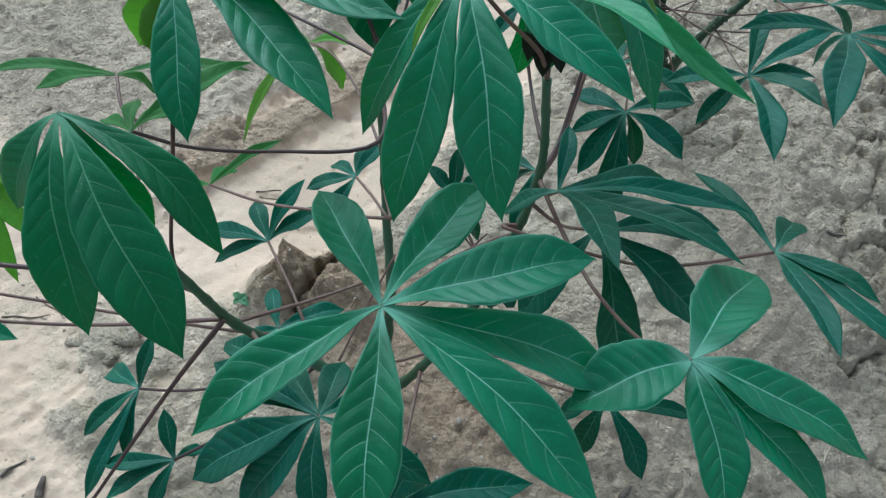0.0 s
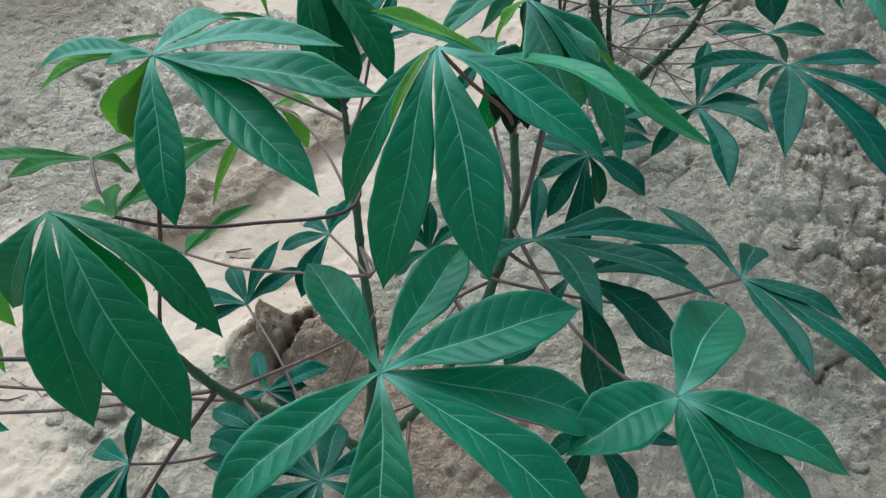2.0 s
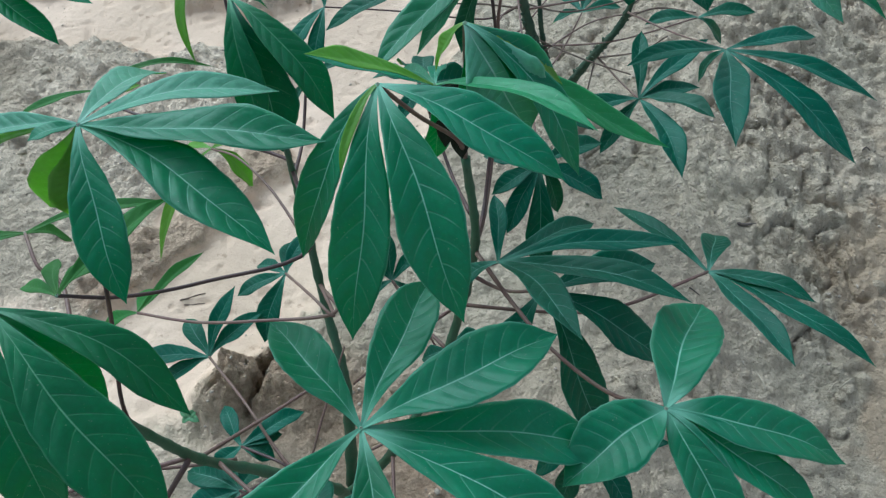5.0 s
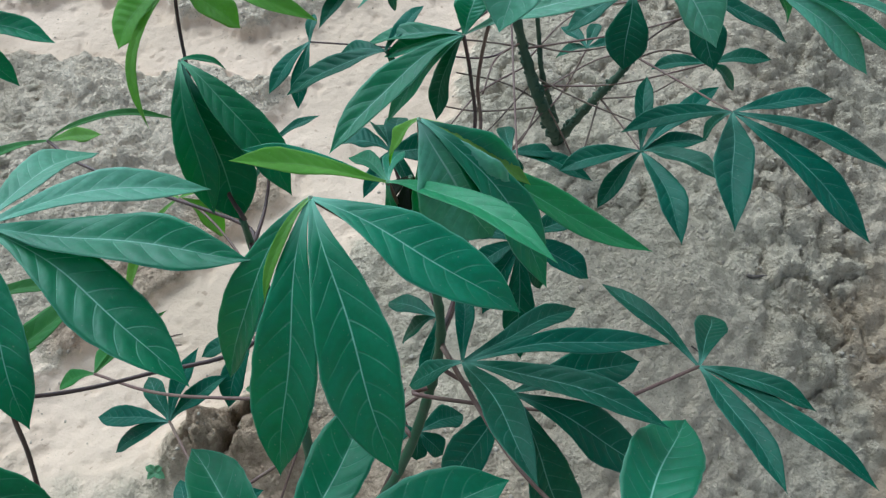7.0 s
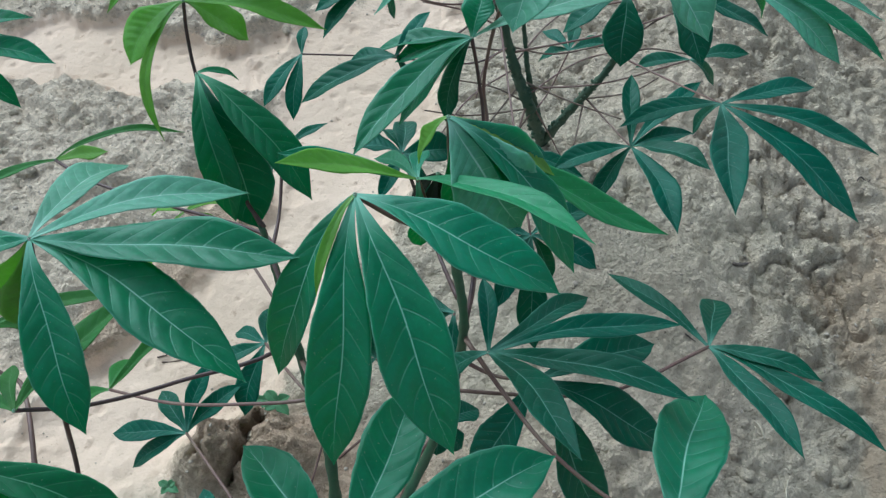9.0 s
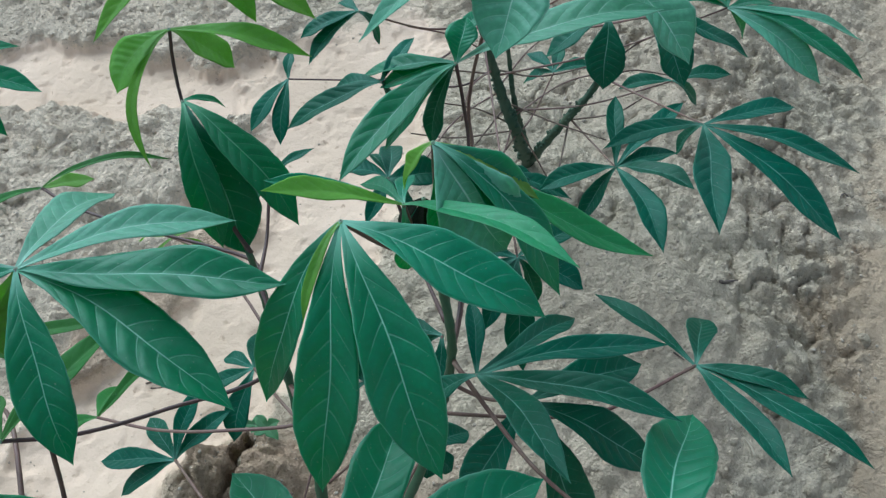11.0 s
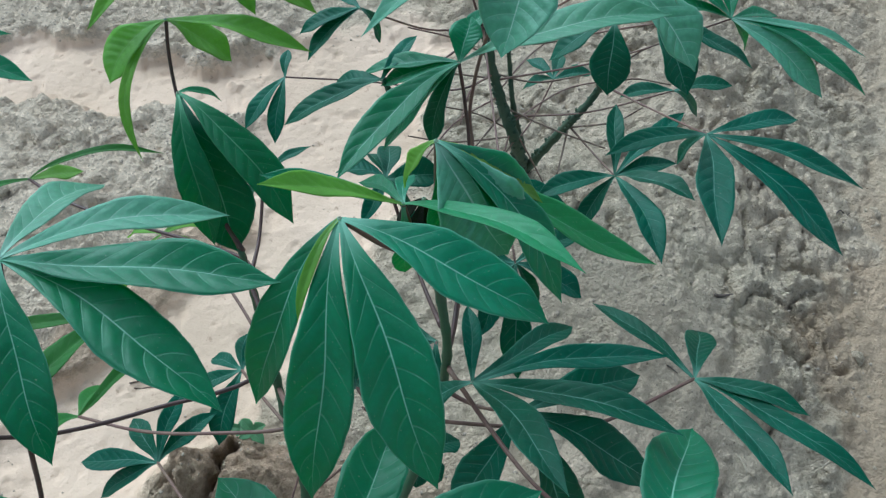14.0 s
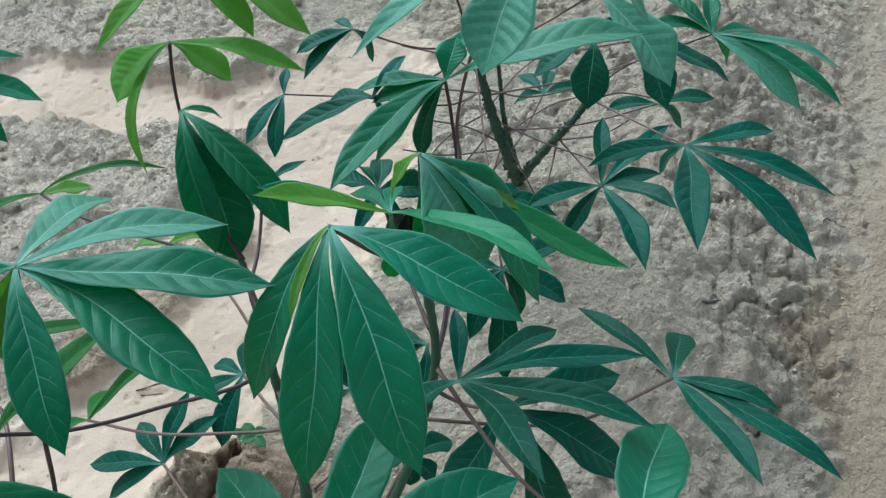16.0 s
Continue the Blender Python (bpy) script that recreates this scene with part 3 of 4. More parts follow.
    verts = np.concatenate([face.reshape(-1, 3), (face - 0.00035 * n).reshape(-1, 3)])
    one = (rows + 1) * (cols + 1)
    index = np.arange(one).reshape(rows + 1, cols + 1)
    quad = np.stack([index[:-1, :-1], index[:-1, 1:], index[1:, 1:], index[1:, :-1]], -1).reshape(-1, 4)
    rim = np.concatenate([index[:, 0], index[-1, 1:], index[-2::-1, -1], index[0, -2:0:-1]])
    turned = np.roll(rim, -1)
    hem_faces = np.stack([rim, turned, turned + one, rim + one], -1)
    tris = np.concatenate([quad[:, [0, 1, 2]], quad[:, [0, 2, 3]]])
    faces = [*tris.tolist(), *(tris[:, ::-1] + one).tolist(), *hem_faces.tolist()]
    kinds = np.repeat([0, 1, 0], [len(tris), len(tris), len(hem_faces)])
    uvs = np.tile(np.stack([0.5 + 0.5 * u, v], -1).reshape(-1, 2), (2, 1))
    return verts, faces, kinds, uvs, np.tile(course.ravel(), 2)


leaf_count = [0]


def leaf(owner, look_key, petiole, lobes, petiole_material=PETIOLE_GREEN, thin=1.0, label="", taper=1.5):
    """A palmate leaf: petiole from its foot to the hub, and lobes of (tip x, y, z, width, arch, roll, sideways bow) with, where it differs, its own look."""
    leaf_count[0] += 1
    rng = random.Random(leaf_count[0])
    hub = Vector(petiole[-1])
    verts, faces = tube(petiole, (0.0022 * thin, 0.0016 * thin, 0.0016 * thin), 7, 6)
    cut = len(faces)
    # the small swollen hub where the lobes meet
    rings, base = 5, len(verts)
    for i in range(rings):
        a = math.pi * (i + 0.5) / rings
        verts += [hub + 0.0017 * thin * Vector((math.sin(a) * math.cos(h), math.sin(a) * math.sin(h), 0.8 * math.cos(a))) for h in (k * 2 * math.pi / 8 for k in range(8))]
    faces += [(base + 8 * i + k, base + 8 * i + (k + 1) % 8, base + 8 * i + 8 + (k + 1) % 8, base + 8 * i + 8 + k) for i in range(rings - 1) for k in range(8)]
    ob = mesh_object("leaf", under(owner, verts), faces, (petiole_material, HUB), owner, label)
    for p in ob.data.polygons:
        p.material_index = int(p.index >= cut)
    for x, y, z, wide, arch, roll, bow, *other in lobes:
        verts, faces, kinds, uvs, course = blade(hub, (x, y, z), wide, arch, roll, bow, rng, taper)
        base = np.array(owner.matrix_basis.translation)
        lobe = mesh_object("lobe", (verts - base).tolist(), faces, LEAF[other[0] if other else look_key], ob)
        me = lobe.data
        me.polygons.foreach_set("material_index", kinds.astype(np.int32))
        corner = np.empty(len(me.loops), np.int32)
        me.loops.foreach_get("vertex_index", corner)
        me.uv_layers.new(name="UVMap").data.foreach_set("uv", uvs[corner].ravel().astype(np.float32))
        me.attributes.new("vein", "FLOAT", "POINT").data.foreach_set("value", course.astype(np.float32))
    return ob


def twig(owner, points, radius, material=PETIOLE_RED, label=""):
    verts, faces = tube(points, (radius, radius * 0.9, radius * 0.75), 6, 6)
    return mesh_object("petiole", under(owner, verts), faces, material, owner, label)


# ---- the plants ----
front = plant("large leafy cassava plant with deep green palmate leaves", 0.085, -0.150)
stem(front, [(0.085, -0.150, 0.000), (0.136, -0.169, 0.124), (0.179, -0.142, 0.190), (0.204, -0.121, 0.253), (0.219, -0.106, 0.325), (0.216, -0.082, 0.390)], (0.0046, 0.0040, 0.0036, 0.0034, 0.0032, 0.0028), STEM_GREEN, seed=51)
stem(front, [(0.080, -0.160, 0.000), (0.086, -0.193, 0.121), (0.036, -0.194, 0.183), (-0.001, -0.198, 0.230), (-0.022, -0.202, 0.290), (-0.048, -0.199, 0.354)], (0.005, 0.0044, 0.0041, 0.0038, 0.0034, 0.003), STEM_GREEN, seed=52)
stem(front, [(0.090, -0.140, 0.000), (0.102, -0.102, 0.130), (0.095, -0.053, 0.193), (0.091, -0.016, 0.274), (0.089, -0.006, 0.346)], (0.005625, 0.0045, 0.00375, 0.003375, 0.00225), STEM_GREEN, seed=53)
leaf(front, "leaf", [(-0.019, -0.202, 0.280), (-0.034, -0.192, 0.273), (-0.033, -0.188, 0.312), (-0.017, -0.181, 0.378), (-0.005, -0.174, 0.432), (-0.007, -0.107, 0.484)], [
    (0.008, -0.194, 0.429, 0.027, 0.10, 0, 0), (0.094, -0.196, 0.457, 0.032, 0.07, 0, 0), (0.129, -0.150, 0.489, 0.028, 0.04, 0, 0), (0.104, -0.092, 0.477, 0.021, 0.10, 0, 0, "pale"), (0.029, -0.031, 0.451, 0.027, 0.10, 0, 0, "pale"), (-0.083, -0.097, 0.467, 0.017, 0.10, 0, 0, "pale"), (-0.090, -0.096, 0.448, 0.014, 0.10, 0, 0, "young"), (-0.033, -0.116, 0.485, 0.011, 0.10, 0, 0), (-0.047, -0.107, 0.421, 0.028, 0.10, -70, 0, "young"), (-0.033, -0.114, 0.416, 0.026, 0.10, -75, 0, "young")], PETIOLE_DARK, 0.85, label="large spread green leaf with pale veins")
leaf(front, "leaf", [(0.216, -0.082, 0.390), (0.206, -0.108, 0.435), (0.181, -0.128, 0.478), (0.160, -0.132, 0.508)], [
    (0.105, -0.177, 0.426, 0.024, 0.12, 0, -0.02), (0.127, -0.224, 0.406, 0.032, 0.12, 0, -0.02), (0.187, -0.244, 0.439, 0.034, 0.12, 0, 0.02), (0.252, -0.186, 0.473, 0.032, 0.11, 0, 0.02), (0.134, -0.171, 0.484, 0.005, 0.12, 0, 0.02, "young")], PETIOLE_RED, 0.85, label="large drooping deep green leaf", taper=1.42)
leaf(front, "leaf", [(0.216, -0.082, 0.390), (0.206, -0.086, 0.415), (0.196, -0.089, 0.464)], [
    (0.124, -0.113, 0.519, 0.017, 0.03, 0, 0, "young"), (0.122, -0.077, 0.489, 0.013, 0.04, 0, 0), (0.176, -0.046, 0.441, 0.012, 0.08, 0, 0, "deep"), (0.205, -0.049, 0.444, 0.011, 0.08, 0, 0), (0.269, -0.178, 0.499, 0.015, 0.10, 0, -0.02, "fresh"), (0.196, -0.083, 0.394, 0.016, 0.08, 0, 0)], PETIOLE_RED, 0.85, taper=1.7)
leaf(front, "leaf", [(0.216, -0.082, 0.390), (0.216, -0.082, 0.434), (0.216, -0.081, 0.501)], [
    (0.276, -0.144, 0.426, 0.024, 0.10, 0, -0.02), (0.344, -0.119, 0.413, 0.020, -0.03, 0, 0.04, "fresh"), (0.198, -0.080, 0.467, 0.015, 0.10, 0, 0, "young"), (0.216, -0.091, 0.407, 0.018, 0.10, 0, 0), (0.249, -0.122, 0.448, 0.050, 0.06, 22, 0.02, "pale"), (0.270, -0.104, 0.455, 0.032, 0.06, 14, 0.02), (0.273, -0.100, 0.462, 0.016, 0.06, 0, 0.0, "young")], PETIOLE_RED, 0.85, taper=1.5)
# its middle lobe takes the darker copy, so its shadow is given by colour
leaf(front, "deep", [(0.091, -0.007, 0.345), (0.080, 0.013, 0.359), (0.067, 0.051, 0.387), (0.067, 0.057, 0.440)], [
    (0.075, -0.016, 0.366, 0.024, 0.16, 0, 0.0), (0.084, 0.010, 0.325, 0.040, 0.16, 0, 0, "far"), (0.130, -0.017, 0.378, 0.029, 0.12, 0, 0), (0.091, 0.073, 0.416, 0.008, 0.12, 8, 0)], PETIOLE_DARK, 0.85, label="large drooping deep green leaf", taper=1.5)
leaf(front, "young", [(0.090, -0.006, 0.340), (0.088, -0.000, 0.337), (0.062, 0.070, 0.363), (0.055, 0.111, 0.394), (0.055, 0.128, 0.420), (0.059, 0.133, 0.445)], [
    (0.158, 0.098, 0.430, 0.018, 0.08, 0, 0), (0.099, 0.121, 0.412, 0.031, 0.08, 0, 0), (0.014, 0.103, 0.418, 0.032, 0.08, 0, 0.12), (0.031, 0.051, 0.388, 0.008, 0.10, 0, 0.14)], PETIOLE_DARK, 0.85, label="bright yellow-green young leaf")
leaf(front, "leaf", [(0.218, -0.107, 0.319), (0.238, -0.048, 0.303), (0.260, 0.025, 0.371), (0.260, 0.043, 0.411), (0.256, 0.050, 0.444)], [
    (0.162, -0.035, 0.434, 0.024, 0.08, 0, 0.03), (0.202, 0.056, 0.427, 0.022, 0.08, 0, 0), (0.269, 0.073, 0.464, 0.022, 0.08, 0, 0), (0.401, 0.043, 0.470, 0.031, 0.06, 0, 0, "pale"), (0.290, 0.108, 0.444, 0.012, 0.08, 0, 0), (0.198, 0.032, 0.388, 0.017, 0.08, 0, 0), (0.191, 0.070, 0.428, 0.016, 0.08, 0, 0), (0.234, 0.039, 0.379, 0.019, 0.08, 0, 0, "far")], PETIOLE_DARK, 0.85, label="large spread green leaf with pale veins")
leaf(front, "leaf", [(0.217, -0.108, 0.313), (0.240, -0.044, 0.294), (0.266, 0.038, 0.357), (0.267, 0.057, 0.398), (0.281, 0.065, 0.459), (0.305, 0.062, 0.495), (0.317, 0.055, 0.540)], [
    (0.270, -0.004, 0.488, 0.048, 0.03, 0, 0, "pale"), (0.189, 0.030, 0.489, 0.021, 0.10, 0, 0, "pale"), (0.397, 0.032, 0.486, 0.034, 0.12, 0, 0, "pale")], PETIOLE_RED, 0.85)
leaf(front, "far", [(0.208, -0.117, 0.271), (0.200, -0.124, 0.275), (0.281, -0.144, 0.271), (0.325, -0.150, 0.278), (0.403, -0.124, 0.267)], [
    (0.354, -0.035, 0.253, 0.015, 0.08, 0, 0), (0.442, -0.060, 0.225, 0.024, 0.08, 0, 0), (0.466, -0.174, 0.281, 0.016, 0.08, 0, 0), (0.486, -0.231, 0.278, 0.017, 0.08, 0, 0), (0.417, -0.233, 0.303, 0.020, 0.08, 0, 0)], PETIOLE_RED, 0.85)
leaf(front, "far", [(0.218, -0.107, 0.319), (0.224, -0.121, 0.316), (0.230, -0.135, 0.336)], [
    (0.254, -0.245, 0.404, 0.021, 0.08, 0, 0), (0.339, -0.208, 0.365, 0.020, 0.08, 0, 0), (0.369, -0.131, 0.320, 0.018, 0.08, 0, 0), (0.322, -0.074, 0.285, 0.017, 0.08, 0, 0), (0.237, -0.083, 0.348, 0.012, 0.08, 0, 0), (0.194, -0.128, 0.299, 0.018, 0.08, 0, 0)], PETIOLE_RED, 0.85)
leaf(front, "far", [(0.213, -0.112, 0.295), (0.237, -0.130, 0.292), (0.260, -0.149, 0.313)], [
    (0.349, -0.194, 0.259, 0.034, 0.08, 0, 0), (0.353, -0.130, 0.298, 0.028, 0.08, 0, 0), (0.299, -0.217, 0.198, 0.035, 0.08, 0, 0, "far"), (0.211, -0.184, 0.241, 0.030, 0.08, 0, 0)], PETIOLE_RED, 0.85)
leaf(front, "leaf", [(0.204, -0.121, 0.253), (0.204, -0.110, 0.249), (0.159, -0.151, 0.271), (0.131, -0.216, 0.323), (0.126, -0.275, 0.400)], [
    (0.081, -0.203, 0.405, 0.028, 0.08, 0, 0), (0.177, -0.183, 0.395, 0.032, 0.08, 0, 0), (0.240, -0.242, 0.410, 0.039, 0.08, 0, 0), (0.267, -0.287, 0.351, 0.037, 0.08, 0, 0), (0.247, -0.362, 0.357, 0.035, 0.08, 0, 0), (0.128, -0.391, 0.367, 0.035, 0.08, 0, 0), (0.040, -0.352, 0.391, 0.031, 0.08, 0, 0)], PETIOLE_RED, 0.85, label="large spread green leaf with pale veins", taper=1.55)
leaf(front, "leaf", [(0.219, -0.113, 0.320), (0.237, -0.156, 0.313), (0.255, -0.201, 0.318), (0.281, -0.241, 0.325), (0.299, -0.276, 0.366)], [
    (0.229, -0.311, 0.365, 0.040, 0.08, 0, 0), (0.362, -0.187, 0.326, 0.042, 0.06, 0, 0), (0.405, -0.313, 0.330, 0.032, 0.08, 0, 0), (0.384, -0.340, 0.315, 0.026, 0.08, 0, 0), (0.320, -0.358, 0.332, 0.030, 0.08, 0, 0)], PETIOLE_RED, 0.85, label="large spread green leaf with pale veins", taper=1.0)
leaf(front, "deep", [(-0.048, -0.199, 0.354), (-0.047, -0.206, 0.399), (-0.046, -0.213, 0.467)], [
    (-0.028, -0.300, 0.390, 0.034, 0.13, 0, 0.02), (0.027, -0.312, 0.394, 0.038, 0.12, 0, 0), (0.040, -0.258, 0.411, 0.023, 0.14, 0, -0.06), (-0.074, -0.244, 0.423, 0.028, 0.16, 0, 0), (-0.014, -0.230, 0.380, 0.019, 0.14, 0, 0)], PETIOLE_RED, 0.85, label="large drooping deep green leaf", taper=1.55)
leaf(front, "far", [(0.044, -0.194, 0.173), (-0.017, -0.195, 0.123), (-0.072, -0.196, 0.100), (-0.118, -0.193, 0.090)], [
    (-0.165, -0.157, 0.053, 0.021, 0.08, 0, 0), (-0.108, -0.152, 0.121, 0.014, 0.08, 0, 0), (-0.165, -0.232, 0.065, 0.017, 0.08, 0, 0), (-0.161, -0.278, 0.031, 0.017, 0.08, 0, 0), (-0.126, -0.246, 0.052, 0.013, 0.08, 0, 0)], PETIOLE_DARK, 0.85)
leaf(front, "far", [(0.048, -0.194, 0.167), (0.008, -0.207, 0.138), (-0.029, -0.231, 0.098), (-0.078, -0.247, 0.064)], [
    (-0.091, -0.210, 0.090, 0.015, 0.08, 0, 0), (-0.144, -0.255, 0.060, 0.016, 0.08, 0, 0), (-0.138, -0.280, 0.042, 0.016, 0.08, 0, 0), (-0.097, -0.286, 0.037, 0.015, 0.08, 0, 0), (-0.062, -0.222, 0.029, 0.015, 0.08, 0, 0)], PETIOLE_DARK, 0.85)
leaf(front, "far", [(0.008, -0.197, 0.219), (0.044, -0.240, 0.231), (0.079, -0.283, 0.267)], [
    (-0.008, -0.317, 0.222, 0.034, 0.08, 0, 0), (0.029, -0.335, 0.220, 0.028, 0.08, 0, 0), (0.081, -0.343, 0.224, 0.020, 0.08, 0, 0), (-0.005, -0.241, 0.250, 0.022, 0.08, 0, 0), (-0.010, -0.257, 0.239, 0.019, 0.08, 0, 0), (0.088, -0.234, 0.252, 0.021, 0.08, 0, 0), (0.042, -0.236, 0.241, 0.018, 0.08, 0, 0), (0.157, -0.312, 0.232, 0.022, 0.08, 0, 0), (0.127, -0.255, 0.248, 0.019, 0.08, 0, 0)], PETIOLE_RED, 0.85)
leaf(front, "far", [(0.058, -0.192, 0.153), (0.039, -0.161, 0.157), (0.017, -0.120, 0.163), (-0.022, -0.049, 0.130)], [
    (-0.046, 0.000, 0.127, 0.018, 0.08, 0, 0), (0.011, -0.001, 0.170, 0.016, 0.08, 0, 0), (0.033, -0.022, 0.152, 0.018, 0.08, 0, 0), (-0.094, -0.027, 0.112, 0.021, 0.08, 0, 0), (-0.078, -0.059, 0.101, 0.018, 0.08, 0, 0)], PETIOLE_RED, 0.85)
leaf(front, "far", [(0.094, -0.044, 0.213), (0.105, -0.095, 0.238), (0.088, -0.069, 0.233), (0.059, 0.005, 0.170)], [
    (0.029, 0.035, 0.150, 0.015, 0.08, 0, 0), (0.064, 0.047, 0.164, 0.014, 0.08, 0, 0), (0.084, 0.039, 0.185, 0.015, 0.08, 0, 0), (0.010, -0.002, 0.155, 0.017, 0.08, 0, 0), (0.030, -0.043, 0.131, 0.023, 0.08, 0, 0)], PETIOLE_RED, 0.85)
leaf(front, "dusky", [(0.090, -0.010, 0.316), (0.082, 0.016, 0.313), (0.002, 0.061, 0.316), (-0.052, 0.097, 0.314), (-0.081, 0.125, 0.315)], [
    (0.029, 0.121, 0.329, 0.007, 0.15, 0, 0), (-0.151, 0.115, 0.303, 0.010, 0.08, 0, 0), (-0.043, 0.138, 0.304, 0.016, 0.02, 0, 0, "young")], PETIOLE_DARK, 0.85, label="bright yellow-green young leaf")
leaf(front, "dusky", [(-0.046, -0.199, 0.349), (-0.071, -0.105, 0.336), (-0.086, -0.091, 0.346), (-0.098, -0.061, 0.349)], [
    (-0.196, -0.068, 0.350, 0.012, 0.08, 0, 0), (0.002, -0.050, 0.350, 0.010, 0.08, 0, 0), (-0.175, -0.052, 0.320, 0.017, 0.08, 0, 0), (-0.084, -0.035, 0.304, 0.014, 0.08, 28, 0)], PETIOLE_RED, 0.85, label="bright yellow-green young leaf")
leaf(front, "dusky", [(0.090, -0.009, 0.322), (0.100, -0.098, 0.334), (0.029, -0.122, 0.344), (-0.020, -0.137, 0.360), (-0.054, -0.144, 0.380)], [
    (-0.085, -0.118, 0.362, 0.011, 0.08, 0, 0), (-0.064, -0.106, 0.370, 0.011, 0.08, 0, 0), (-0.033, -0.102, 0.359, 0.013, 0.08, 0, 0), (0.016, -0.086, 0.393, 0.017, 0.08, 0, 0)], PETIOLE_DARK, 0.85, label="bright yellow-green young leaf")
leaf(front, "dusky", [(0.094, -0.044, 0.213), (0.106, -0.093, 0.239), (0.041, -0.081, 0.226), (-0.018, -0.054, 0.198), (-0.079, -0.013, 0.166)], [
    (-0.013, 0.028, 0.191, 0.012, 0.08, 0, 0), (-0.072, 0.035, 0.134, 0.018, 0.08, 0, 0), (-0.121, -0.007, 0.139, 0.017, 0.08, 0, 0)], PETIOLE_RED, 0.85, label="bright yellow-green young leaf")
leaf(front, "young", [(0.092, -0.030, 0.245), (0.062, 0.040, 0.248), (0.032, 0.085, 0.250), (0.002, 0.125, 0.227)], [
    (-0.076, 0.082, 0.120, 0.017, 0.10, 0, 0), (0.031, 0.120, 0.172, 0.026, 0.12, 0, 0), (-0.040, 0.160, 0.190, 0.016, 0.10, 0, 0), (0.040, 0.150, 0.205, 0.018, 0.10, 0, 0)], PETIOLE_RED, 0.7, label="bright yellow-green young leaf")
leaf(front, "far", [(0.090, -0.010, 0.316), (0.099, 0.033, 0.314), (0.108, 0.077, 0.336)], [
    (0.147, 0.088, 0.348, 0.008, 0.08, 0, 0), (0.089, 0.075, 0.300, 0.016, 0.08, -6, 0)], PETIOLE_DARK, 0.85)
leaf(front, "leaf", [(-0.033, -0.201, 0.316), (-0.114, -0.168, 0.314), (-0.195, -0.134, 0.336)], [
    (-0.140, -0.153, 0.323, 0.020, 0.08, 0, 0, "young"), (-0.138, -0.180, 0.303, 0.017, 0.08, 0, 0, "young"), (-0.156, -0.196, 0.265, 0.014, 0.08, 0, 0, "young")], PETIOLE_RED, 0.85)
leaf(front, "leaf", [(-0.004, -0.199, 0.240), (-0.109, -0.211, 0.237), (-0.213, -0.224, 0.257)], [
    (-0.149, -0.233, 0.249, 0.016, 0.08, 0, 0), (-0.169, -0.261, 0.230, 0.015, 0.08, 0, 0), (-0.169, -0.207, 0.267, 0.014, 0.08, 0, 0)], PETIOLE_RED, 0.85)
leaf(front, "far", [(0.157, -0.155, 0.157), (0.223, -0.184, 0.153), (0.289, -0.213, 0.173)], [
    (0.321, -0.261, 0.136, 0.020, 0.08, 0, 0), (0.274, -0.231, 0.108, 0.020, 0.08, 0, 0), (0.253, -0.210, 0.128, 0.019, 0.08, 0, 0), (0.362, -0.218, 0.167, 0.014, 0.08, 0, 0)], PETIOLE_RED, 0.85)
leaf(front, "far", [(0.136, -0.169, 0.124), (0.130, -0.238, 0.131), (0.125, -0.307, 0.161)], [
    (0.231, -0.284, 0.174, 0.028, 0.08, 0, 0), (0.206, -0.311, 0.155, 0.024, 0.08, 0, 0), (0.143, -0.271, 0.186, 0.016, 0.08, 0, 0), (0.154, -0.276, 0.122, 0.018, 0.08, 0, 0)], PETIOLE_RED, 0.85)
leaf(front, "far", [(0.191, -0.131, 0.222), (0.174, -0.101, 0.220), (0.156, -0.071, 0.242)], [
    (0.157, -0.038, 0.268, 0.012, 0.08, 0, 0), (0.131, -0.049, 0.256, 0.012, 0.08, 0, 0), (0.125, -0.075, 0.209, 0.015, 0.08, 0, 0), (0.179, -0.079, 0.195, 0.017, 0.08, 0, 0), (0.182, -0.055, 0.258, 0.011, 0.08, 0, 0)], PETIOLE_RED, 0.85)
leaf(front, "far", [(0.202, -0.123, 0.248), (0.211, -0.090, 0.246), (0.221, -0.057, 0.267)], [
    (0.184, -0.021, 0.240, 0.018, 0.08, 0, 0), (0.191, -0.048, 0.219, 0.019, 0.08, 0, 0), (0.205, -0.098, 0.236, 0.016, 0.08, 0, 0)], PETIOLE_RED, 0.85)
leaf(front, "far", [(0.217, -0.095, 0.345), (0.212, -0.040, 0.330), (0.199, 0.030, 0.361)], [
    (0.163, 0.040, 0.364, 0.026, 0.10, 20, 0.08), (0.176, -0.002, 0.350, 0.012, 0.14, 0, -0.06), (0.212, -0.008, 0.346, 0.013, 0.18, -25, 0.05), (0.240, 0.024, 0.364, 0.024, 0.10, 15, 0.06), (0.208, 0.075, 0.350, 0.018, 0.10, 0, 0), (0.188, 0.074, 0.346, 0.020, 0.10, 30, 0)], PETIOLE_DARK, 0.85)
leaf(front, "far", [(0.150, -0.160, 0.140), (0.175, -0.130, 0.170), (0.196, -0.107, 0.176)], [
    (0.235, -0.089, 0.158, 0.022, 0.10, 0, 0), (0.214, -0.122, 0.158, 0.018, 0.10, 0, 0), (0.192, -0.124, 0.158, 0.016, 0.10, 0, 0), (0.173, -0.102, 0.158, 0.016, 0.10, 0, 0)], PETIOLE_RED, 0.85)
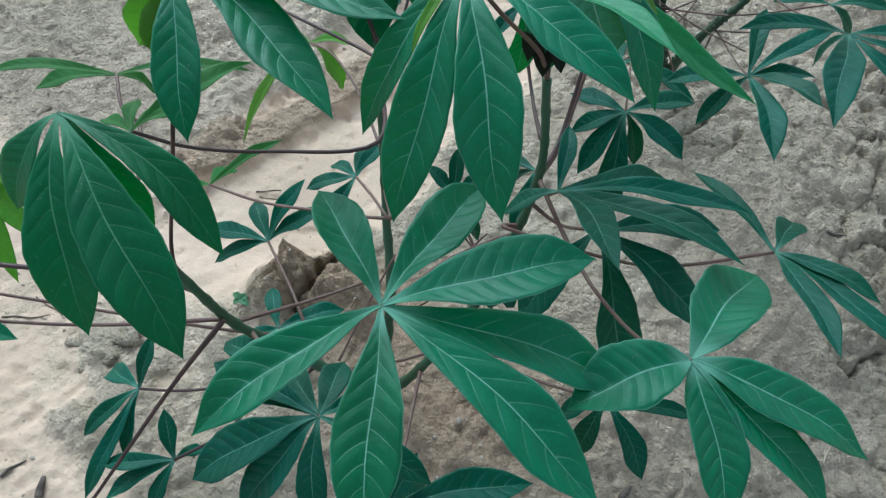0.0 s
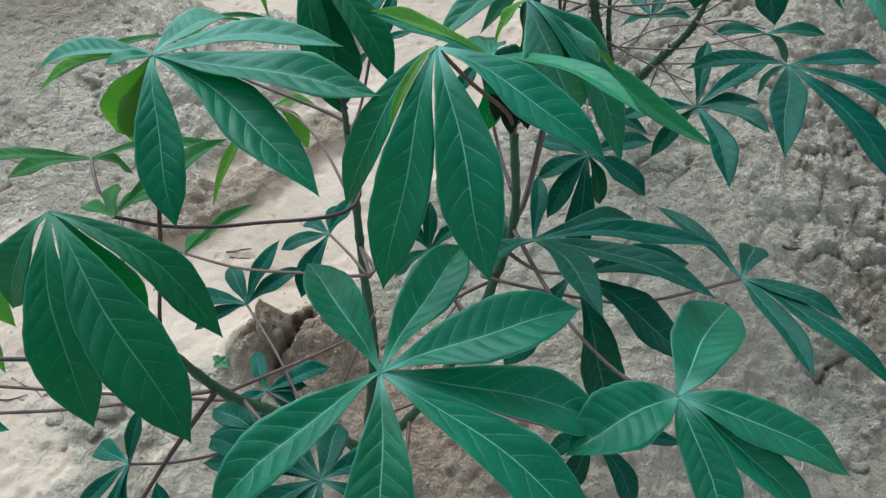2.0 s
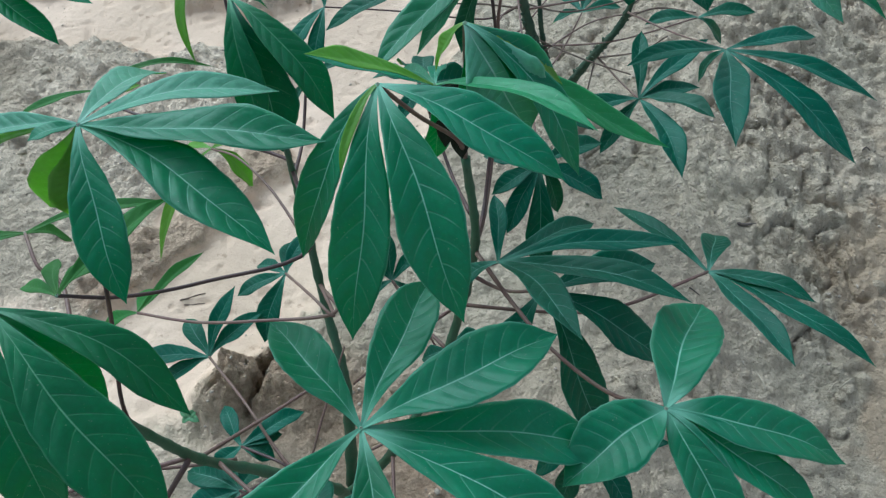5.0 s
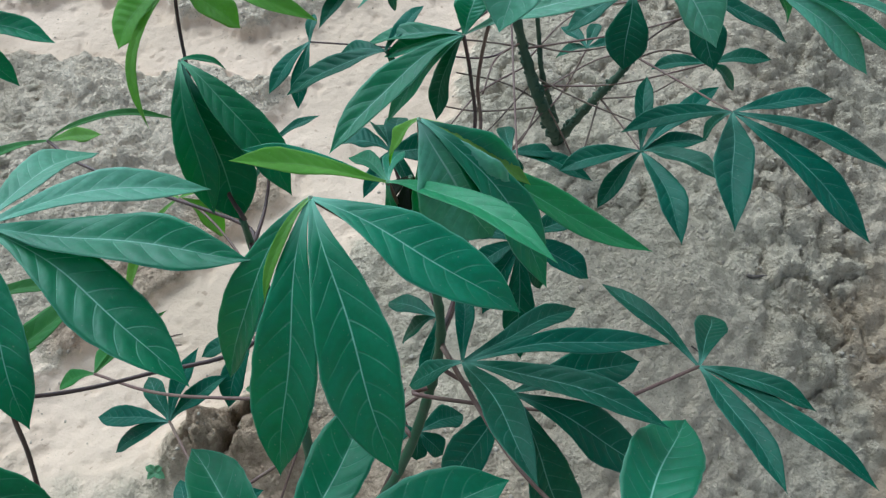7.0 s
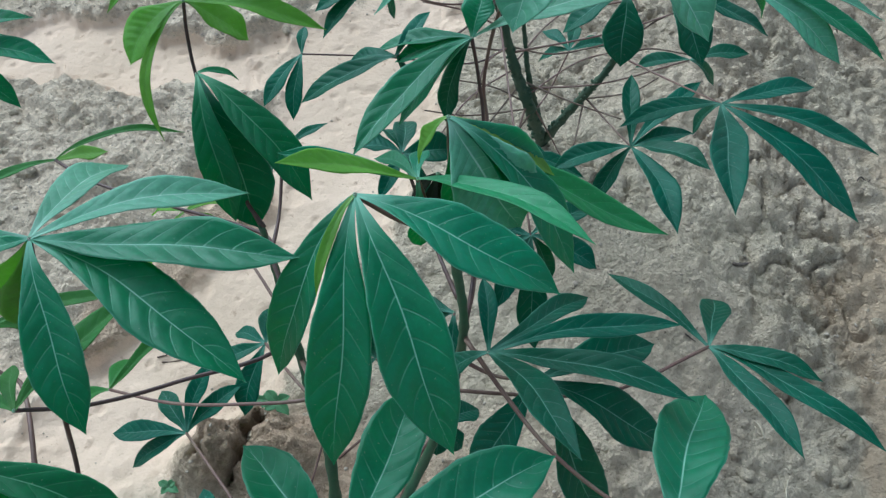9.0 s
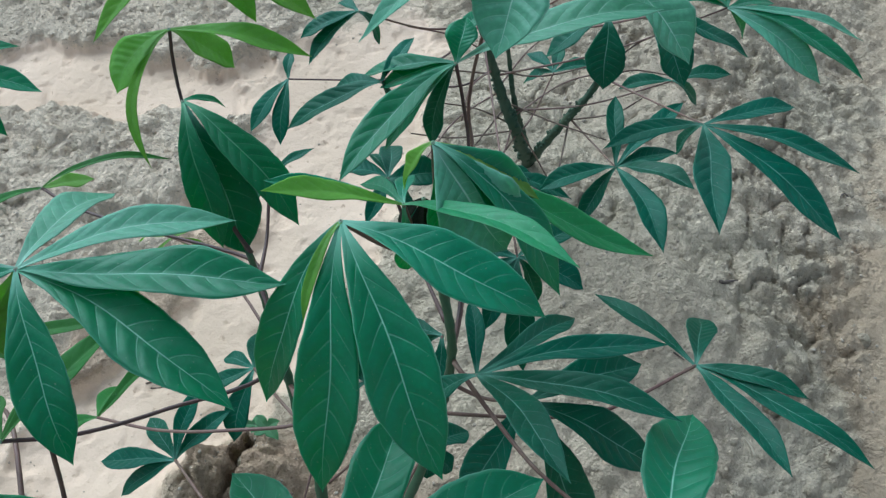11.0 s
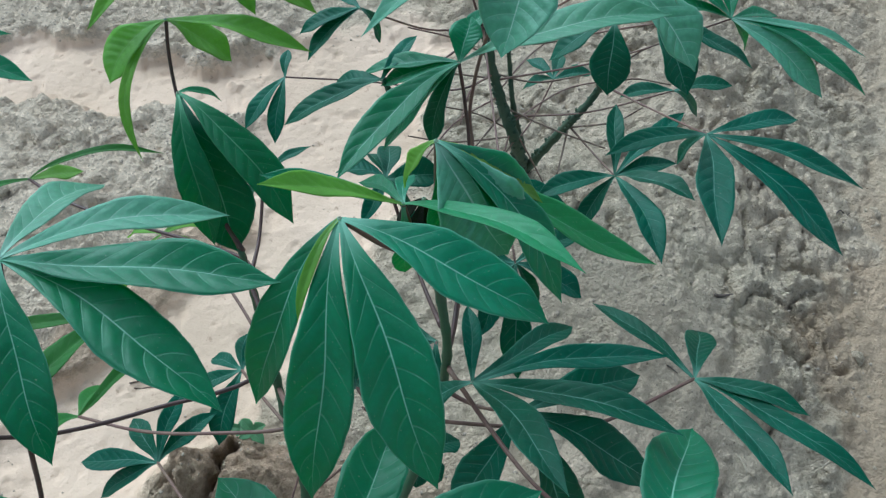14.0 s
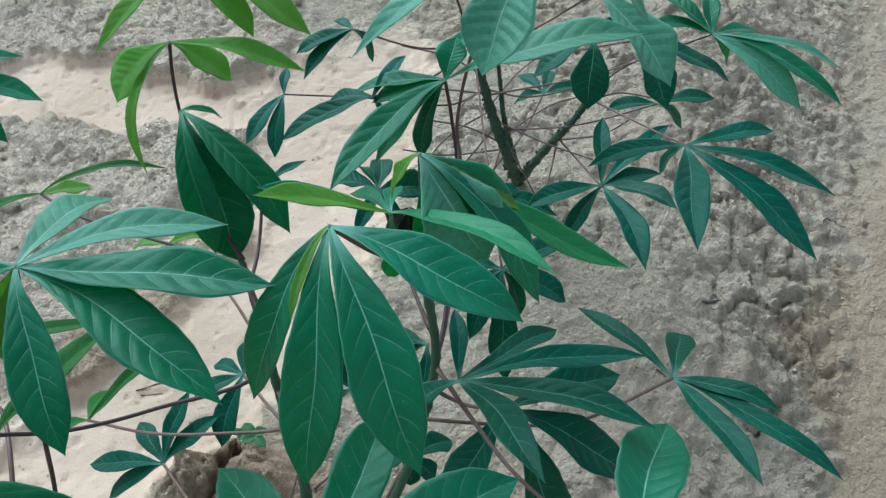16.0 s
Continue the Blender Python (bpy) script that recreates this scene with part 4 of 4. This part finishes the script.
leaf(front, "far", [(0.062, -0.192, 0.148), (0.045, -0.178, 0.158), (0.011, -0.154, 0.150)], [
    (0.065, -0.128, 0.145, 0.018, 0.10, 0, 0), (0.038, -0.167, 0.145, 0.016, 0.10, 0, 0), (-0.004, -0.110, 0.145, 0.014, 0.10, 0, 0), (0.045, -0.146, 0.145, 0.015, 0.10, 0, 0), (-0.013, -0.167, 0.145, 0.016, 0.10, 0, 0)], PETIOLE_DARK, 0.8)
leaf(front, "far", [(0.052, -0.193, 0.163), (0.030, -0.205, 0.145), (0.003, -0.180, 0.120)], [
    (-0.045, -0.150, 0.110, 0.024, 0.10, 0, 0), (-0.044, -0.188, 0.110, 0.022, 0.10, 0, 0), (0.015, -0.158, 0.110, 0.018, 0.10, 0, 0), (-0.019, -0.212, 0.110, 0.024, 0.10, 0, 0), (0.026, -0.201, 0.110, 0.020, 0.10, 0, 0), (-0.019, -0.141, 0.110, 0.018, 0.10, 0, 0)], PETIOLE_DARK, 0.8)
leaf(front, "withered", [(0.216, -0.082, 0.390), (0.212, -0.082, 0.412), (0.209, -0.081, 0.457)], [
    (0.200, -0.099, 0.419, 0.012, 0.08, 0, 0), (0.211, -0.099, 0.406, 0.013, 0.08, 0, 0), (0.223, -0.096, 0.408, 0.015, 0.08, 0, 0), (0.220, -0.070, 0.403, 0.012, 0.08, 72, 0), (0.193, -0.075, 0.424, 0.012, 0.08, -22, 0)], PETIOLE_RED, 0.85, label="withered dark brown folded leaf")
twig(front, [(-0.006, -0.206, 0.249), (-0.059, -0.230, 0.174), (-0.131, -0.293, 0.083)], 0.0022, PETIOLE_DARK)
twig(front, [(-0.028, -0.195, 0.283), (-0.072, -0.207, 0.300), (-0.106, -0.211, 0.311), (-0.236, -0.226, 0.342)], 0.0022, PETIOLE_DARK)
twig(front, [(0.018, -0.188, 0.200), (-0.023, -0.192, 0.211), (-0.117, -0.196, 0.236), (-0.289, -0.199, 0.277)], 0.0016, PETIOLE_RED)
twig(front, [(-0.003, -0.197, 0.231), (0.019, -0.176, 0.215), (0.049, -0.152, 0.200), (0.085, -0.128, 0.192)], 0.0018, PETIOLE_RED)
twig(front, [(0.065, -0.174, 0.135), (0.082, -0.141, 0.158), (0.108, -0.095, 0.189)], 0.0011, PETIOLE_RED)
twig(front, [(0.108, -0.091, 0.113), (0.152, -0.077, 0.145), (0.187, -0.052, 0.170)], 0.0013, PETIOLE_RED)
twig(front, [(0.127, -0.099, 0.110), (0.161, -0.082, 0.129), (0.189, -0.051, 0.145)], 0.0011, PETIOLE_RED)
twig(front, [(0.195, -0.117, 0.146), (0.182, -0.084, 0.170), (0.158, -0.063, 0.195)], 0.0012, PETIOLE_RED)
twig(front, [(0.113, -0.166, 0.126), (0.172, -0.159, 0.142), (0.279, -0.172, 0.129)], 0.0014, PETIOLE_RED)

back = plant("cassava plant with a thorny brown-green trunk and shaded leaves", 0.418, 0.355)
stem(back, [(0.418, 0.355, -0.000), (0.374, 0.280, 0.141), (0.356, 0.289, 0.197), (0.334, 0.294, 0.287)], (0.0072, 0.0062, 0.0054, 0.0040), STEM_BROWN, seed=54)
stem(back, [(0.418, 0.355, -0.000), (0.422, 0.271, 0.141), (0.455, 0.262, 0.204), (0.465, 0.258, 0.253)], (0.0056, 0.0045, 0.0037, 0.0025), STEM_BROWN, seed=101)
stem(back, [(0.410, 0.343, 0.050), (0.374, 0.291, 0.175), (0.367, 0.296, 0.229), (0.359, 0.299, 0.295)], (0.0032, 0.00272, 0.00224, 0.0016), STEM_BROWN, seed=102)
leaf(back, "young", [(0.336, 0.296, 0.280), (0.270, 0.280, 0.460), (0.160, 0.220, 0.500), (0.082, 0.168, 0.490)], [
    (0.005, 0.129, 0.446, 0.017, 0.08, 0, 0), (0.123, 0.119, 0.451, 0.022, 0.08, 0, 0), (0.166, 0.111, 0.452, 0.025, 0.08, 0, 0), (0.099, 0.171, 0.440, 0.021, 0.08, 22, 0)], PETIOLE_DARK, 0.6, label="bright yellow-green young leaf")
leaf(back, "leaf", [(0.334, 0.294, 0.287), (0.365, 0.212, 0.356), (0.395, 0.129, 0.449)], [
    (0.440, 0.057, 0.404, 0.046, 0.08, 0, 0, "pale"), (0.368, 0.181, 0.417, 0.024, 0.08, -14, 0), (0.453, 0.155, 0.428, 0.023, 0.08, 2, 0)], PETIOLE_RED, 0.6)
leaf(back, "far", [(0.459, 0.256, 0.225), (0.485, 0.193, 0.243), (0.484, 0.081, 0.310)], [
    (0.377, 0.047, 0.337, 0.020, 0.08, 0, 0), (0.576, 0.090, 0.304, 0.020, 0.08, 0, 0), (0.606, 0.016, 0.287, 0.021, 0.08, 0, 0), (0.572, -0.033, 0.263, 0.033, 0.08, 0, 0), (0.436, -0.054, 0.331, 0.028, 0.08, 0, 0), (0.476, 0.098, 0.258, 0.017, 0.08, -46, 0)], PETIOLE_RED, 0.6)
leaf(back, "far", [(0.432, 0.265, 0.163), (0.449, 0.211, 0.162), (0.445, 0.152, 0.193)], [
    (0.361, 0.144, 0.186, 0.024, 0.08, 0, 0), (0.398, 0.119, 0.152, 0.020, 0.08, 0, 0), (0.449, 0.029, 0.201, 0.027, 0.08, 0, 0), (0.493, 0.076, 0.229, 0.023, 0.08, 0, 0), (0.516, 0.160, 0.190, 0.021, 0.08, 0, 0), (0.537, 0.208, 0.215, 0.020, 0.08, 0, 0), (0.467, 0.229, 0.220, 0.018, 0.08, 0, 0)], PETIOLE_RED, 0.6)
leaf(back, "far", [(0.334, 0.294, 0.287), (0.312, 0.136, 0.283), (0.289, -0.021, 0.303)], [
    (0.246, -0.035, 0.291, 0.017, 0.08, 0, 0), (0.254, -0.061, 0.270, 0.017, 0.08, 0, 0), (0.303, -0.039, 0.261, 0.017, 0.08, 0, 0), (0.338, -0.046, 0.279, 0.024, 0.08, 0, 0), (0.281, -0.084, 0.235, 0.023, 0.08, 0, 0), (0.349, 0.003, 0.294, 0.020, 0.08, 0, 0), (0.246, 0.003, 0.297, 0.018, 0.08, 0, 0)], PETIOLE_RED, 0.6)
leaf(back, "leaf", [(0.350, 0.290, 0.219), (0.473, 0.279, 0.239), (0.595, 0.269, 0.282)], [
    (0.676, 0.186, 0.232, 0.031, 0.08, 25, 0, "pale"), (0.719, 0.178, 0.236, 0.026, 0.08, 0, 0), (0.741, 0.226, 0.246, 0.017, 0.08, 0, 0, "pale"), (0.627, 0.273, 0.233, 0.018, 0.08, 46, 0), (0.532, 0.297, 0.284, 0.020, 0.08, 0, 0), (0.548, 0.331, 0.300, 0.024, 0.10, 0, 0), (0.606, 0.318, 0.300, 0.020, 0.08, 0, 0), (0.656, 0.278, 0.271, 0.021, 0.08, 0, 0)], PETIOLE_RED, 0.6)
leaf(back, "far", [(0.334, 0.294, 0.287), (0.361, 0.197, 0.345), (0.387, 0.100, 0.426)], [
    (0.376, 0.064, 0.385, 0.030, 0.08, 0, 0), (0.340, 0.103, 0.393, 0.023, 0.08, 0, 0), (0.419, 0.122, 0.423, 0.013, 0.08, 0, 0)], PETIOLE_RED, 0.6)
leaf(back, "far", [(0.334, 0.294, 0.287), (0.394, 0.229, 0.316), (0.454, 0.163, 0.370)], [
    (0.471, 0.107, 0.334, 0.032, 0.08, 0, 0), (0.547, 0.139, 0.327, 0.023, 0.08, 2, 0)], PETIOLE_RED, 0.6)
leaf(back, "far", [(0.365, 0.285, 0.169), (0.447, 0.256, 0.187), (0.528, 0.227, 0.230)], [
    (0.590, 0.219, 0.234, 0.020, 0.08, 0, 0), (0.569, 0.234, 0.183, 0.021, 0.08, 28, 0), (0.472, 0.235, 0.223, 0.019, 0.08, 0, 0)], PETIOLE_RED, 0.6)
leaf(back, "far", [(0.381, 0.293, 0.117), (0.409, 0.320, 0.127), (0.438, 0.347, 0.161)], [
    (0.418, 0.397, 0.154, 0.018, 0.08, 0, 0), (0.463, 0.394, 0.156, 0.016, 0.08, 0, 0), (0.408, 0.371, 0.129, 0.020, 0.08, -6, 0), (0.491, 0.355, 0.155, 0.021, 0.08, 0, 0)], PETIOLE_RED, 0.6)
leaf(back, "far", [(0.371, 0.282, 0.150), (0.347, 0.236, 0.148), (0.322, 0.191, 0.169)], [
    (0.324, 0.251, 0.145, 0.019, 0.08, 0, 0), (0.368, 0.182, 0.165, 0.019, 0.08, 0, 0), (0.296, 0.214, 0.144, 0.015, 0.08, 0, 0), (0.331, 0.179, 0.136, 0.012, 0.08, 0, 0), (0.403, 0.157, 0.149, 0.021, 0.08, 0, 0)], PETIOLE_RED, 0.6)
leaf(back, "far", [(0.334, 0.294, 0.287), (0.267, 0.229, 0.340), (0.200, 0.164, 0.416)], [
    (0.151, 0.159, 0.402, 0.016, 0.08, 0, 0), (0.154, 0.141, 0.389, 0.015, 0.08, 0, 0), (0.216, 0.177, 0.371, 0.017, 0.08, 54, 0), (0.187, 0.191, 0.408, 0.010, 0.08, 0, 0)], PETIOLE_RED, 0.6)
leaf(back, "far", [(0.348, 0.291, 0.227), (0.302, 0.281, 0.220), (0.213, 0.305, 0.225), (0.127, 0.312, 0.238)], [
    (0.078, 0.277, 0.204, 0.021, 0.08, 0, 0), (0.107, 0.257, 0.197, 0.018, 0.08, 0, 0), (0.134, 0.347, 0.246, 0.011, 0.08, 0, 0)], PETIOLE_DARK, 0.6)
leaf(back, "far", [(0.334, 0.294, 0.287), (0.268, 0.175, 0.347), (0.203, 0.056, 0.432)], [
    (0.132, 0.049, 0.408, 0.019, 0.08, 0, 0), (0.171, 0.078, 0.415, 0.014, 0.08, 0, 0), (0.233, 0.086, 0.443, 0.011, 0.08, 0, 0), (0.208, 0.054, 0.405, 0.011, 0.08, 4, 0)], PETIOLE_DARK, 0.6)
twig(back, [(0.364, 0.290, 0.173), (0.308, 0.243, 0.153), (0.272, 0.223, 0.144)], 0.0011, TWIG)
twig(back, [(0.374, 0.280, 0.141), (0.302, 0.274, 0.150), (0.250, 0.274, 0.168)], 0.0011, TWIG)
twig(back, [(0.356, 0.289, 0.197), (0.297, 0.253, 0.197), (0.249, 0.209, 0.180)], 0.0011, PETIOLE_RED)
twig(back, [(0.349, 0.294, 0.225), (0.399, 0.285, 0.213), (0.462, 0.267, 0.234)], 0.0011, TWIG)
twig(back, [(0.364, 0.293, 0.175), (0.412, 0.248, 0.173), (0.453, 0.203, 0.182)], 0.0011, TWIG)
twig(back, [(0.367, 0.284, 0.156), (0.439, 0.317, 0.168), (0.504, 0.332, 0.163)], 0.0011, PETIOLE_RED)
twig(back, [(0.353, 0.297, 0.215), (0.283, 0.315, 0.219), (0.220, 0.320, 0.212)], 0.0011, TWIG)
twig(back, [(0.369, 0.279, 0.152), (0.328, 0.279, 0.184), (0.276, 0.274, 0.210)], 0.0011, TWIG)
twig(back, [(0.357, 0.294, 0.201), (0.401, 0.340, 0.205), (0.451, 0.385, 0.197)], 0.0011, PETIOLE_RED)
twig(back, [(0.437, 0.276, 0.148), (0.416, 0.232, 0.135), (0.400, 0.200, 0.133)], 0.0011, TWIG)
twig(back, [(0.437, 0.276, 0.148), (0.483, 0.257, 0.166), (0.506, 0.243, 0.196)], 0.0011, TWIG)
twig(back, [(0.343, 0.302, 0.243), (0.310, 0.323, 0.255), (0.261, 0.325, 0.274)], 0.0011, PETIOLE_RED)
twig(back, [(0.339, 0.301, 0.267), (0.382, 0.288, 0.264), (0.430, 0.283, 0.268)], 0.0011, TWIG)
twig(back, [(0.373, 0.275, 0.137), (0.334, 0.237, 0.126), (0.307, 0.203, 0.121)], 0.0011, TWIG)
twig(back, [(0.349, 0.294, 0.225), (0.313, 0.247, 0.247), (0.294, 0.208, 0.238)], 0.0011, PETIOLE_RED)
twig(back, [(0.459, 0.267, 0.208), (0.498, 0.269, 0.216), (0.532, 0.242, 0.225)], 0.0011, TWIG)
twig(back, [(0.460, 0.260, 0.229), (0.507, 0.276, 0.248), (0.552, 0.265, 0.272)], 0.0011, TWIG)
twig(back, [(0.364, 0.288, 0.171), (0.390, 0.269, 0.121), (0.406, 0.243, 0.091)], 0.0011, PETIOLE_RED)

side = plant("slender cassava plant with a few dark green leaves", -0.760, 0.300)
stem(side, [(-0.760, 0.300, -0.010), (-0.750, 0.310, 0.180), (-0.720, 0.320, 0.360)], (0.008, 0.006, 0.004), STEM_GREEN, seed=55)
leaf(side, "leaf", [(-0.725, 0.318, 0.330), (-0.457, 0.284, 0.331), (-0.188, 0.250, 0.356)], [
    (-0.083, 0.226, 0.334, 0.027, 0.08, 0, 0), (-0.119, 0.201, 0.311, 0.026, 0.08, 0, 0), (-0.096, 0.262, 0.359, 0.020, 0.08, 0, 0)], PETIOLE_RED, 0.85)



def seedling(x, y, turn, size):
    """A tiny weed: a few rounded leaves on a short stalk."""
    z = ground_height(x, y)
    base = new("weed_seedling")
    base.location = (x, y, z)
    base.empty_display_size = 0.01
    lobes = []
    for k in range(4):
        a = radians(turn + 90 * k + 14 * (k % 2))
        r = size * (1.0 if k % 2 else 0.75)
        lobes.append((x + r * math.cos(a), y + r * math.sin(a), z + 0.9 * size, 0.55 * size, 0.12, 0, 0))
    leaf(base, "sprout", [(x, y, z - 0.002), (x + 0.002, y, z + 0.4 * size), (x, y, z + 0.8 * size)], lobes, PETIOLE_GREEN, 0.4, taper=0.9)
    return tagged(base, "tiny pale green weed seedling on the sandy soil", "weed", "weeds on the soil")


seedling(0.044, 0.022, 20, 0.020)
seedling(0.030, 0.036, 65, 0.014)
seedling(-0.074, -0.040, 40, 0.013)


# ---- litter on the soil ----
def ground_twig(x, y, length, turn, radius, material, seed):
    """A short, bent dry twig that lies on the soil."""
    rng = random.Random(seed)
    way = Vector((math.cos(radians(turn)), math.sin(radians(turn)), 0))
    aside = Vector((-way.y, way.x, 0))
    points = []
    for k in range(4):
        q = Vector((x, y, 0)) + way * length * (k / 3 - 0.5) + aside * length * 0.12 * (rng.random() - 0.5)
        points.append((q.x, q.y, ground_height(q.x, q.y) + radius * 0.9))
    verts, faces = tube(points, (radius, radius * 0.9, radius * 0.5), 6, 4)
    o = Vector((x, y, ground_height(x, y)))
    ob = mesh_object("twig", [v - o for v in verts], faces, material)
    ob.location = o
    return ob


STRAW = bark_material("pale_straw", (0.42, 0.36, 0.26), (0.52, 0.46, 0.35), 80, 0.8)
DARK_WOOD = bark_material("dark_dead_wood", (0.07, 0.055, 0.045), (0.14, 0.11, 0.09), 60, 0.9)
tagged(ground_twig(0.622, 0.134, 0.029, 14, 0.0022, DARK_WOOD, 0), "short dark dead twig lying on the sandy soil", "twig", "twigs on the soil")
tagged(ground_twig(-0.259, -0.240, 0.026, 45, 0.0018, DARK_WOOD, 1), "short dark dead twig lying on the sandy soil", "twig", "twigs on the soil")
tagged(ground_twig(-0.224, -0.257, 0.019, 97, 0.004, DARK_WOOD, 2), "short dark dead twig lying on the sandy soil", "twig", "twigs on the soil")
tagged(ground_twig(0.339, -0.218, 0.018, 51, 0.0035, DARK_WOOD, 3), "short dark dead twig lying on the sandy soil", "twig", "twigs on the soil")
tagged(ground_twig(-0.082, 0.137, 0.031, 10, 0.0009, TWIG, 4), "thin dry brown twig lying on the sandy soil", "twig", "twigs on the soil")
tagged(ground_twig(-0.080, 0.126, 0.025, -6, 0.0008, TWIG, 5), "thin dry brown twig lying on the sandy soil", "twig", "twigs on the soil")
tagged(ground_twig(0.685, -0.074, 0.029, 25, 0.0008, STRAW, 6), "pale dry straw lying on the sandy soil", "twig", "twigs on the soil")
tagged(ground_twig(0.687, 0.005, 0.023, -41, 0.0008, STRAW, 7), "pale dry straw lying on the sandy soil", "twig", "twigs on the soil")
tagged(ground_twig(0.883, 0.278, 0.044, 19, 0.0012, DARK_WOOD, 8), "short dark dead twig lying on the sandy soil", "twig", "twigs on the soil")
tagged(ground_twig(-0.311, -0.069, 0.052, 5, 0.0012, TWIG, 9), "thin dry brown twig lying on the sandy soil", "twig", "twigs on the soil")
tagged(ground_twig(0.102, 0.150, 0.024, 33, 0.0008, TWIG, 10), "thin dry brown twig lying on the sandy soil", "twig", "twigs on the soil")
tagged(ground_twig(-0.288, -0.056, 0.048, -32, 0.0009, TWIG, 11), "thin dry brown twig lying on the sandy soil", "twig", "twigs on the soil")
tagged(ground_twig(0.572, -0.068, 0.027, -88, 0.0008, STRAW, 12), "pale dry straw lying on the sandy soil", "twig", "twigs on the soil")
tagged(ground_twig(0.516, 0.039, 0.014, -43, 0.001, DARK_WOOD, 13), "short dark dead twig lying on the sandy soil", "twig", "twigs on the soil")
tagged(ground_twig(0.579, -0.131, 0.033, 55, 0.001, STRAW, 14), "pale dry straw lying on the sandy soil", "twig", "twigs on the soil")
tagged(ground_twig(0.618, 0.135, 0.017, 26, 0.0015, DARK_WOOD, 15), "short dark dead twig lying on the sandy soil", "twig", "twigs on the soil")
